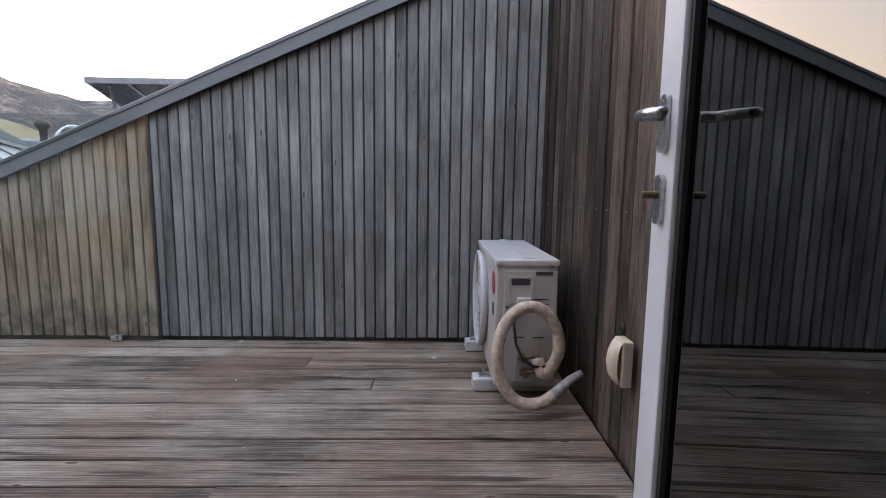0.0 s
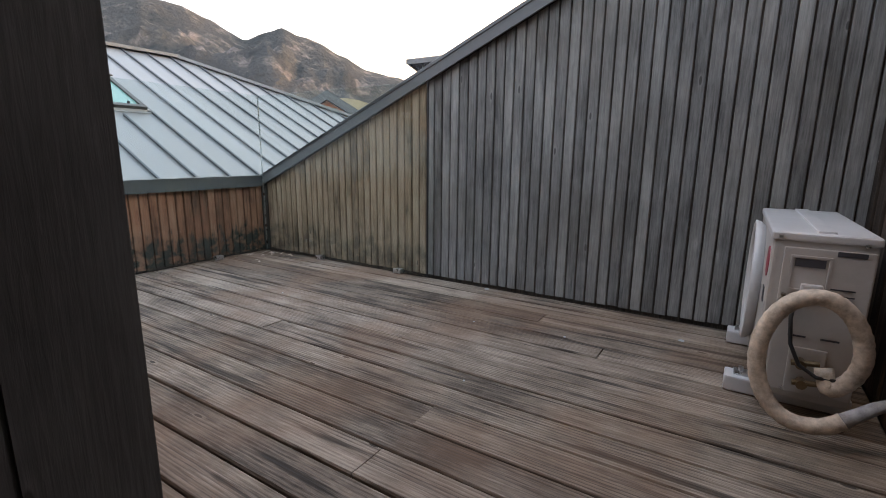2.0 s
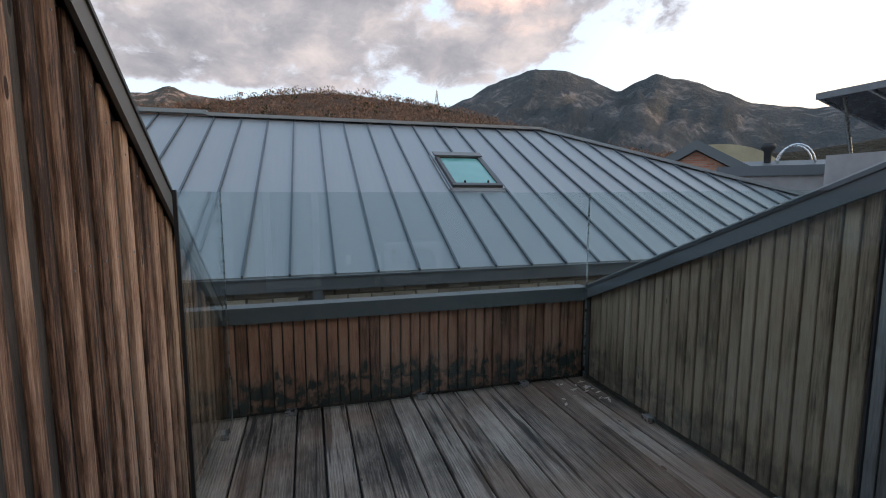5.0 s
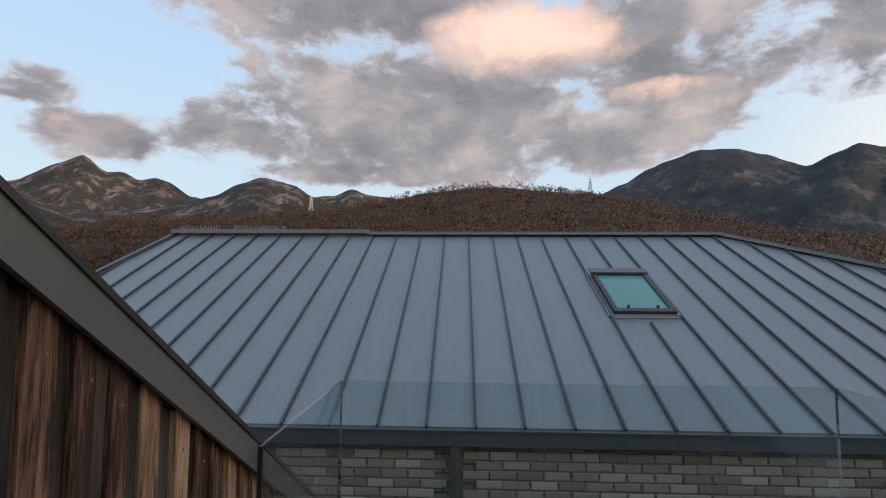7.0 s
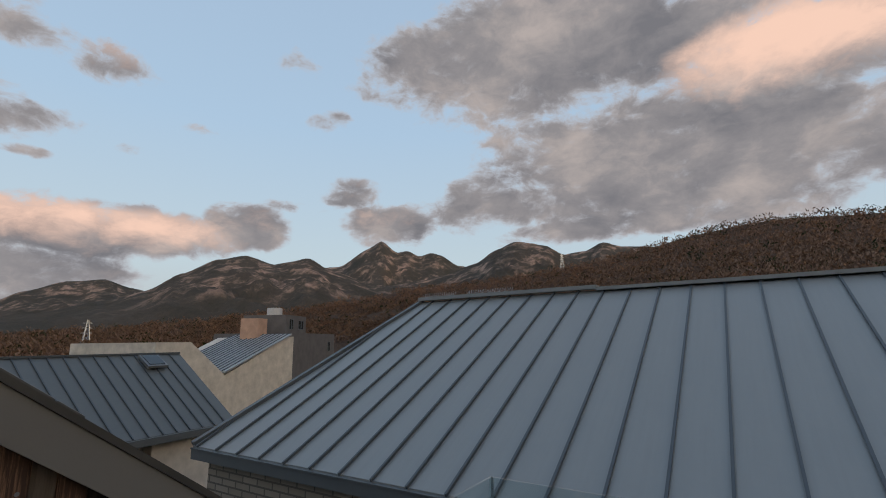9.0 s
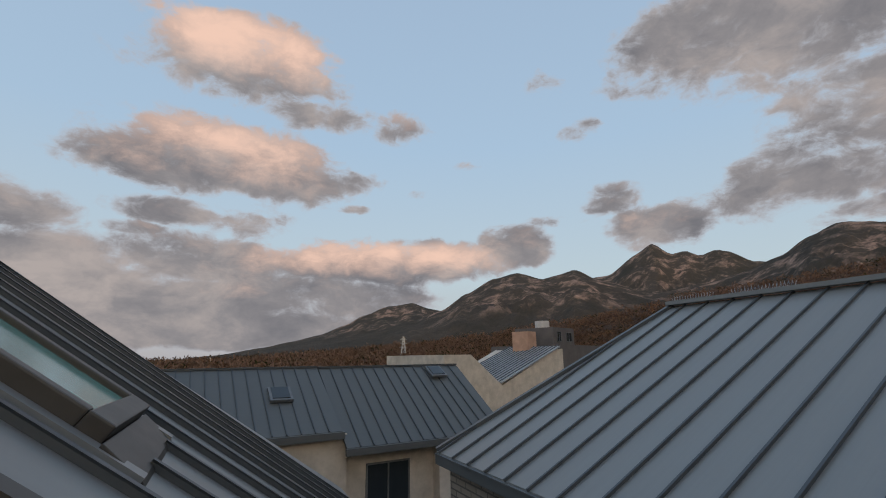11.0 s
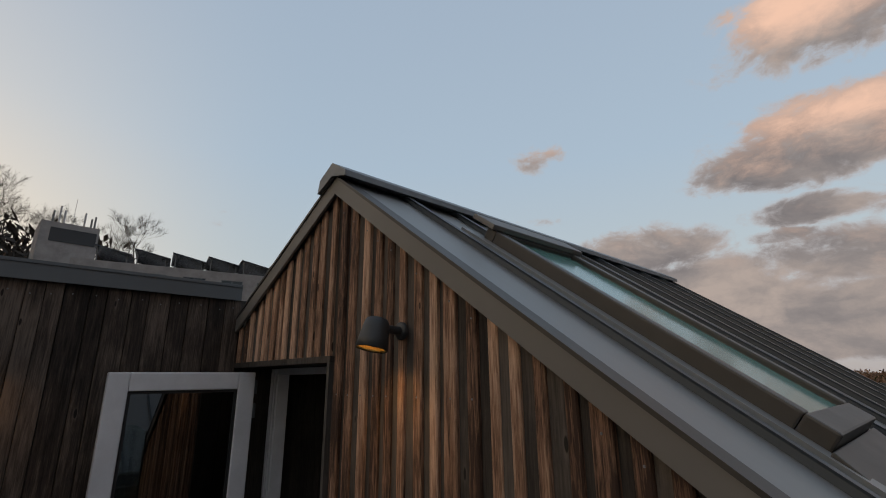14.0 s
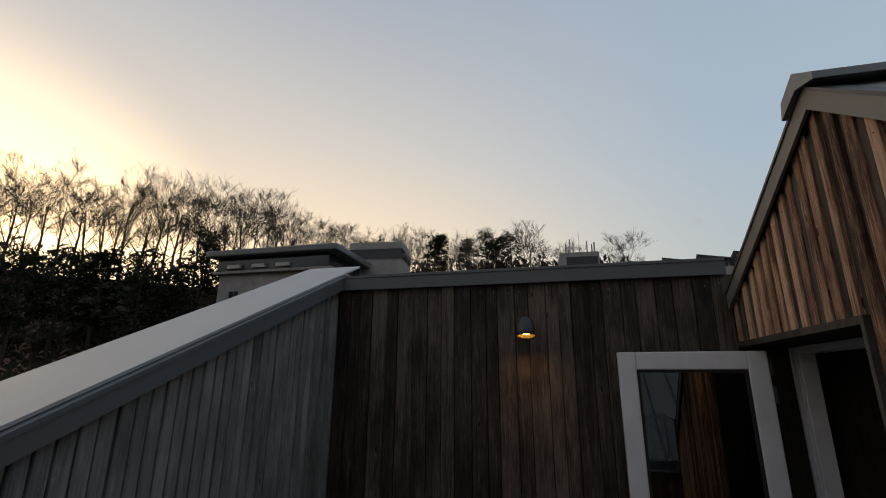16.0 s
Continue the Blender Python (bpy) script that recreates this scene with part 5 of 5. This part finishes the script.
def pitched(x0, x1, ye, ze, yr, zr, name="roof"):
    bm = poly(B(), [(x0, ye, ze), (x1, ye, ze), (x1, yr, zr), (x0, yr, zr)], (0, 0, -0.12))
    rf = part(name, bm, DARK_ZINC, cream, "dark grey standing-seam roof")
    sl = math.hypot(yr - ye, zr - ze)
    bm = poly(B(), [(0, -0.02, 0), (0, 0.02, 0), (0, 0.02, 0.05), (0, -0.02, 0.05)], (sl, 0, 0))
    me = mesh_of("seam", bm, SEAM_SHADE)
    n = int((x1 - x0) / 0.53)
    for k in range(1, n + 1):
        ob = new("seam", me)
        ob.parent = rf
        ob.location = (x0 + (x1 - x0) * k / (n + 1), ye, ze)
        ob.rotation_euler = Euler((0, -math.atan2(zr - ze, abs(yr - ye)), -math.pi / 2))
    part("gutter", box(B(), x0 - 0.05, ye - 0.02, ze - 0.26, x1 + 0.05, ye + 0.14, ze - 0.02), COPING, cream)
    part("ridge_cap", box(B(), x0, yr - 0.1, zr - 0.03, x1, yr + 0.1, zr + 0.05), SEAM_SHADE, cream)


pitched(-6.75, 0.48, -0.05, EV - 0.22, -4.2, RG)
pitched(0.55, 7.0, -0.40, EV + 0.33, -4.2, RG + 0.03)
part("roof", poly(B(), [(-6.75, -4.25, RG), (7.0, -4.25, RG), (7.0, -8.2, EV), (-6.75, -8.2, EV)], (0, 0, -0.1)), DARK_ZINC, cream)
window(cream, -2.45, -0.95, EV - 2.65, 1.85, 1.65)
for x, y, zz in ((2.0, -2.45, EV + 1.52), (-5.6, -3.60, EV + 2.16)):
    sk = part("roof_window", poly(B(), [(x, y + 0.45, zz - 0.20), (x + 0.85, y + 0.45, zz - 0.20), (x + 0.85, y - 0.35, zz + 0.24), (x, y - 0.35, zz + 0.24)], (0, 0.05, 0.10)), GREY_STEEL, cream)
    part("pane", poly(B(), [(x + 0.1, y + 0.40, zz - 0.05), (x + 0.75, y + 0.40, zz - 0.05), (x + 0.75, y - 0.26, zz + 0.31), (x + 0.1, y - 0.26, zz + 0.31)], (0, 0.012, 0.03)), WINDOW_DARK, sk)

# pale mono-pitch house behind it and a dark flat block with roof plant
pale = local_house("house", (-24, -40, -6.5), 14, "pale cream house with a striped mono-pitch metal roof", "houses around")
zt = 2.55 + G
part("wall", poly(B(), [(-7.6, 0, 0), (8.5, 0, 0), (8.5, 0, zt - 0.4), (5.4, 0, zt - 0.4), (1.6, 0, zt - 3.2), (-6.6, 0, zt + 0.1), (-7.6, 0, zt + 0.1)], (0, -9, 0)), RENDERED, pale)
rf = part("roof", poly(B(), [(-7.0, 0.2, zt + 0.25), (1.8, 0.2, zt - 3.0), (1.8, 0.2, zt - 2.85), (-7.0, 0.2, zt + 0.4)], (0, -7.5, 0)), PALE_ZINC, pale, "striped pale metal roof")
for k in range(14):
    part("seam", poly(B(), [(-7.0, -0.2 - k * 0.53, zt + 0.4), (1.8, -0.2 - k * 0.53, zt - 2.85), (1.8, -0.2 - k * 0.53, zt - 2.77), (-7.0, -0.2 - k * 0.53, zt + 0.48)], (0, 0.06, 0)), SEAM_SHADE, rf)
dark = local_house("house", (-38, -46, -6.5), 25, "dark flat-roofed block with a small penthouse and water tank", "houses around")
part("wall", box(B(), -6.5, -9, 0, 6.5, 0, 3.1 + G), DARK_RENDER, dark)
part("penthouse", box(B(), 0.5, -6, 3.1 + G, 5.8, -1, 5.1 + G), DARK_RENDER, dark)
part("chimney", box(B(), 7.0, -4.5, 0, 8.8, -2.5, 4.6 + G), PEACH, dark, "peach rendered chimney block")
part("water_tank", soften(tube(B(), [(3.6, -3.5, 5.1 + G), (3.6, -3.5, 6.0 + G)], 0.85, 14), 0.06), AC_WHITE, dark, "white roof water tank")
window(dark, -5.0, 0.0, 0.9 + G, 0.9, 1.3)
window(dark, 1.2, -1.0, 3.5 + G, 1.4, 1.1)
window(dark, 3.9, -1.0, 3.5 + G, 1.0, 1.2)

# red brick gable house to the north-west with a pale block beside it
gable = local_house("house", (-11.0, 11.65, -6.5), 225, "red brick gable house with dark roof edges", "houses around")
zt = 2.99 + G
part("wall", poly(B(), [(-3.2, 0, 0), (1.6, 0, 0), (1.6, 0, zt - 0.95), (0, 0, zt), (-3.2, 0, zt - 1.9)], (0, -7, 0)), RED_BRICK, gable, "red and buff brick gable wall")
bm = B()
for xa, za, xb, zb in ((-3.5, zt - 2.05, 0, zt + 0.03), (0, zt + 0.03, 1.9, zt - 1.10)):
    poly(bm, [(xa, 0.25, za), (xb, 0.25, zb), (xb, 0.25, zb + 0.36), (xa, 0.25, za + 0.36)], (0, -7.4, 0))
part("roof", bm, DARK_ZINC, gable, "dark grey metal roof")
part("rear_wing", box(B(), 1.62, -6.5, 0, 5.2, -0.6, zt - 1.0), CONCRETE, gable)
part("wing_roof", box(B(), 1.92, -6.7, zt - 1.0, 5.4, -0.4, zt - 0.72), DARK_ZINC, gable)
part("side_block", box(B(), -4.0, 0.30, 0, -0.75, 2.2, 1.98 + G), CONCRETE, gable, "pale rendered side block")
part("block_coping", box(B(), -4.1, 0.26, 1.98 + G, -0.65, 2.3, 2.28 + G), COPING, gable)
barn = local_house("house", (-15.3, 17.0, -6.5), 225, "house with a curved yellow sheet roof", "houses around")
bm = B()
poly(bm, [(2.9 * math.cos(radians(a)), 0, 2.1 + G + 1.75 * math.sin(radians(a))) for a in range(0, 181, 12)], (0, -6, 0))
part("roof", bm, YELLOW, barn, "curved yellow sheet roof")
part("wall", box(B(), -2.7, -5.9, 0, 2.7, -0.1, 2.08 + G), CONCRETE, barn)
low = local_house("house", (-7.9, 13.5, -6.5), 225, "low house with a dark slate-grey roof", "houses around")
part("wall", box(B(), -3, -5, 0, 2.0, 0, 1.75 + G), CONCRETE, low)
part("roof", poly(B(), [(-3.3, 0.3, 1.75 + G), (2.3, 0.3, 1.75 + G), (2.3, -2.5, 2.65 + G), (-3.3, -2.5, 2.65 + G)], (0, 0, -0.12)), DARK_ZINC, low)
part("vent", lathe(B(), [(0.0, 0.75), (0.20, 0.72), (0.24, 0.55), (0.13, 0.42), (0.11, 0.0)], (1.2, -2.3, 2.55 + G), (0, 0, 1), 14), BLACK, low, "round black roof ventilator", True)
for y in (-2.2, -2.75):
    part("roof_ladder_rail", tube(B(), [(0.9 - 0.55 * (1 - math.cos(radians(a))), y, 2.45 + G + 0.75 * math.sin(radians(a))) for a in range(0, 181, 15)], 0.035, 8), STEEL, low, "bright bent steel ladder rail", True)

# house with tilted solar panels just north
solar = local_house("house", (-3.9, 10.2, -6.5), 0, "flat-roofed house carrying a tilted solar panel frame", "houses around")
part("wall", box(B(), -1.6, 0, 0, 5.5, 6, 2.35 + G), CONCRETE, solar)
bm = poly(B(), [(-1.5, -0.5, 3.66 + G), (4.8, -0.5, 3.66 + G), (4.8, 1.7, 3.02 + G), (-1.5, 1.7, 3.02 + G)], (0, 0, 0.06))
pn = part("solar_panel", bm, PANEL, solar, "grey-backed solar panels")
for k in range(7):
    x = -1.5 + k * 1.04
    part("frame_bar", bar(B(), (x, -0.52, 3.67 + G), (x, 1.72, 3.03 + G), 0.05, 0.10), STEEL, pn)
for x in (-1.1, 1.6, 4.2):
    part("strut", tube(B(), [(x, 0.1, 2.3 + G), (x, -0.3, 3.62 + G)], 0.035, 6), STEEL, pn)
part("fascia", box(B(), -1.56, -0.56, 3.63 + G, 4.86, -0.5, 3.78 + G), GREY_STEEL, pn)

# concrete building with an overhanging roof, up the bank to the north-east
big = local_house("house", (46, 29, 0), 90, "pale concrete building with a glass band and wide overhanging roof", "houses around")
part("wall", box(B(), -6.6, -14, -2, 7.0, 0, 13.4), CONCRETE, big)
part("glass_band", box(B(), -6.8, -13.8, 13.6, 7.2, 0.25, 15.2), WINDOW_DARK, big, "dark strip of clerestory glass")
part("roof", soften(box(B(), -8.2, -16, 15.2, 8.0, 1.4, 15.9), 0.12), GREY_STEEL, big, "flat grey roof slab with deep eaves")
part("ledge", box(B(), -7.2, -14.4, 13.35, 7.6, 0.5, 13.62), CONCRETE, big)
for x in (4.0, 0.8, -2.2):
    part("roof_vent", box(B(), x, 0.26, 13.9, x + 1.7, 0.6, 14.3), AC_WHITE, big)
window(big, 4.2, 0.0, 9.4, 1.3, 2.0)
window(big, 0.6, 0.0, 9.4, 1.8, 2.2)
blk = local_house("house", (54, 20.5, 0), 95, "smaller concrete stair tower with a blue-tinted window band", "houses around")
part("wall", box(B(), -3.6, -5, 0, 3.2, 0, 18.6), CONCRETE, blk)
part("glass_band", box(B(), -3.65, -4.9, 16.4, 3.25, 0.06, 17.7), WINDOW_DARK, blk)
ant = local_house("house", (60, -4.6, 0), 93, "small concrete rooftop block carrying telephone antennas", "houses around")
part("wall", box(B(), -2.4, -5, 2, 2.4, 0, 17.4), CONCRETE, ant)
part("glass_band", box(B(), -2.2, 0.0, 15.4, 1.6, 0.06, 16.8), WINDOW_DARK, ant)
for x, h in ((-2.0, 1.5), (-1.7, 1.2), (-1.1, 1.7), (0.6, 1.6), (1.0, 2.0), (1.5, 1.4)):
    part("antenna", tube(B(), [(x, -1.0, 17.4), (x, -1.0, 17.4 + h)], 0.09, 6), AC_WHITE if h > 1.5 else GREY_STEEL, ant, "upright antenna panel")
part("mast", tube(B(), [(-0.2, -1.5, 17.4), (-0.2, -1.5, 20.6)], 0.025, 5), STEEL, ant)
school = local_house("house", (50, -15.3, 0), 78, "long pale block with dark windows and tilted roof panels", "houses around")
part("wall", box(B(), -15, -8, 0, 11, 0, 12.4), CONCRETE, school)
for k in range(7):
    window(school, -13.4 + k * 3.4, 0.0, 10.4, 2.0, 1.2)
for k in range(6):
    x = -9.0 + k * 3.1
    arr = part("solar_panel", poly(B(), [(x, 0.2, 13.1), (x + 3.0, 0.2, 13.75), (x + 3.0, -6, 13.75), (x, -6, 13.1)], (0, 0, 0.09)), PANEL, school, "tilted dark solar panel")
    for xx, hh in ((x + 0.4, 13.18), (x + 2.7, 13.68)):
        for yy in (-0.2, -5.6):
            part("strut", tube(B(), [(xx, yy, 12.4), (xx, yy, hh)], 0.06, 5), GREY_STEEL, arr)

# the house's own block below the terrace, and the roof behind the sloping wall
own_block = solid("wall_base", box(B(), -0.24, -7.2, -6.5, XE + 0.28, 0.30, -0.42), BRICK_FAR, "brick storeys under the roof terrace", "wall")


# ---- boards, decking and bricks, piece by piece ----
rng = random.Random(7)


def screw_mesh():
    bm = lathe(B(), [(0.0, 0.002), (0.0033, 0.0018), (0.0038, 0.0)], (0, 0, 0), (0, -1, 0), 8)
    return mesh_of("screw", bm, GREY_STEEL)


SCREW = screw_mesh()

# north: boards narrow and even; behind the glass they kept their tan colour
x, k = 0.035, 0
while x < XE - 0.03:
    w = 0.0575 + rng.uniform(-0.003, 0.003)
    xc = x + w / 2
    d = 0.020 + rng.uniform(-0.003, 0.003)
    me = mesh_of("board", board(w, d, 0.012 + rng.uniform(0, 0.006), north_top(xc - w / 2) - 0.085, north_top(xc + w / 2) - 0.085), TAN_WOOD if xc < 1.86 else GREY_WOOD)
    piece("board", me, wall_north, (xc, 0.022, 0))
    x += w + 0.0095
# south: proud brown boards between set-back grey ones
x, k = 0.03, 0
while x < XE - 0.03:
    proud = k % 2 == 0
    w = rng.choice((0.040, 0.046, 0.052, 0.060)) if proud else rng.choice((0.030, 0.038, 0.046, 0.056))
    w = min(w, XE - 0.02 - x)
    xc = x + w / 2
    z0 = 0.012 if xc < DOOR_W else 2.004
    if x < DOOR_W < x + w:
        xc, w = (x + DOOR_W) / 2, DOOR_W - x
        z0 = 0.012
        if w < 0.012:
            x = DOOR_W + 0.001
            continue
    za, zb = south_top(xc + w / 2) - 0.075, south_top(xc - w / 2) - 0.075
    d = (0.040 if proud else 0.024) + rng.uniform(-0.004, 0.004)
    bm = board(w + (0.0 if proud else 0.006), d, z0, za, zb, 0.005 if proud else 0.002)
    bmesh.ops.rotate(bm, verts=bm.verts, cent=(0, 0, 0), matrix=Matrix.Rotation(math.pi, 3, "Z"))
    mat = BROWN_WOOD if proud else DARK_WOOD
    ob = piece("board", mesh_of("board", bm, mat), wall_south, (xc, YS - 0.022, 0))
    if proud and w > 0.042:
        for zz in (min(za, zb) - 0.06, 1.86, 1.2, 0.5):
            if z0 + 0.05 < zz < min(za, zb) - 0.03:
                s = piece("screw", SCREW, ob, (rng.uniform(-0.008, 0.008), d, zz), math.pi)
    x = xc + w / 2 + 0.0015
    k += 1
# east: wider boards, nearly flush
y = -0.012
while y > YS + 0.02:
    w = rng.choice((0.085, 0.098, 0.112, 0.075))
    w = min(w, y - YS - 0.012)
    if w < 0.015:
        break
    yc = y - w / 2
    d = 0.020 + rng.choice((0.0, 0.006, 0.010))
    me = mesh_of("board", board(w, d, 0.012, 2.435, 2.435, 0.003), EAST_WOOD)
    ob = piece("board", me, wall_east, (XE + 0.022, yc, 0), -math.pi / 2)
    for zz in (2.375 + rng.uniform(-0.01, 0.01), 0.9):
        piece("screw", SCREW, ob, (rng.uniform(-0.02, 0.02), -d, zz))
    y -= w + 0.003
# west: red-brown, mouldy at the foot
y = -0.035
while y > YS + 0.02:
    w = min(0.0585 + rng.uniform(-0.004, 0.004), y - YS - 0.01)
    if w < 0.015:
        break
    me = mesh_of("board", board(w, 0.020 + rng.uniform(-0.003, 0.003), 0.012, 0.640, 0.640), RED_WOOD)
    piece("board", me, wall_west, (-0.022, y - w / 2, 0), math.pi / 2)
    y -= w + 0.009
# corner posts
for x0, y0, x1, y1, par in ((0.002, -0.034, 0.034, -0.002, wall_north),):
    piece("corner_strip", mesh_of("corner_strip", box(B(), x0, y0, 0.0, x1, y1, 0.60), COPING), par, (0, 0, 0))


def plank(length, w, cup):
    """A deck board along x: a little cupped, its edges worn round."""
    bm = B()
    prof = []
    for s in (-1, -0.94, -0.5, 0.0, 0.5, 0.94, 1):
        z = cup * (s * s - 0.5) - (0.006 if abs(s) == 1 else 0.0)
        prof.append((0.0, s * w / 2, z))
    poly(bm, [(0, -w / 2, -0.026), (0, w / 2, -0.026)] + prof[::-1], (length, 0, 0))
    return bm


y, row = -0.014, 0
while y > YS - 0.34:
    w = 0.1435 + rng.uniform(-0.002, 0.002)
    cuts = [0.0] + ([rng.choice((1.1, 1.7, 2.4, 2.9, 3.3))] if row % 2 == 0 else []) + [XE]
    if y > YS + 0.035 and y - w < YS + 0.01:
        w = y - YS - 0.006
    elif y <= YS + 0.035:
        cuts = [DOOR_W + 0.01, XE]
    for a, b in zip(cuts, cuts[1:]):
        L = b - a - 0.004
        ob = piece("deck_board", mesh_of("deck_board", plank(L, w, rng.uniform(-0.001, 0.0035)), DECK), floor, (a + 0.002, y - w / 2, -0.004 + rng.uniform(-0.002, 0.003)))
    y -= w + rng.uniform(0.005, 0.011)
    row += 1

# pale lime drips and grit lying on the boards
bm = B()
for xx, yy, r in ((3.10, -0.61, 0.007), (2.607, -0.672, 0.006), (2.38, -0.06, 0.018), (3.61, -0.33, 0.016), (0.20, -0.10, 0.012), (2.9, -1.3, 0.005), (1.3, -0.9, 0.006)):
    lathe(bm, [(0.0, 0.004), (r * 0.7, 0.003), (r, 0.0)], (xx, yy, 0.002), (0, 0, 1), 9)
solid("bird_droppings", bm, PALE_ZINC, "small pale droppings and grit on the decking", "droppings", "stuff")
bm = B()
for _ in range(26):
    c = Vector((0.10 + rng.random() ** 2 * 0.35, -0.10 - rng.random() ** 2 * 0.35, 0.008))
    a = rng.uniform(0, 6.28)
    u, v = Vector((math.cos(a), math.sin(a), rng.uniform(0, 0.5))) * 0.022, Vector((-math.sin(a), math.cos(a), 0)) * 0.011
    bm.faces.new([bm.verts.new(c - u), bm.verts.new(c + v), bm.verts.new(c + u), bm.verts.new(c - v)])
solid("dead_leaves", bm, TAPE, "few dry leaves blown into the deck corner", "leaves", "stuff")

# bricks of the neighbouring wall, nearest stretch
BRX = WE - 0.105
wall_part = [c for c in neighbour.children if c.name.startswith("wall")][0]
brick_me = []
for L in (0.243, 0.234, 0.247):
    bm = box(B(), 0, -L / 2, -0.036, 0.016, L / 2, 0.036)
    brick_me.append(mesh_of("brick", soften(bm, 0.005, 1), BRICK))
for r in range(10):
    z = 0.350 - r * 0.089
    yy = -3.70 + (0.130 if r % 2 else 0)
    while yy < 3.9:
        if not -2.02 < yy < -1.87:
            piece("brick", rng.choice(brick_me), wall_part, (BRX + rng.uniform(-0.001, 0.003), yy + rng.uniform(-0.006, 0.006), z + rng.uniform(-0.003, 0.003)))
        yy += 0.259
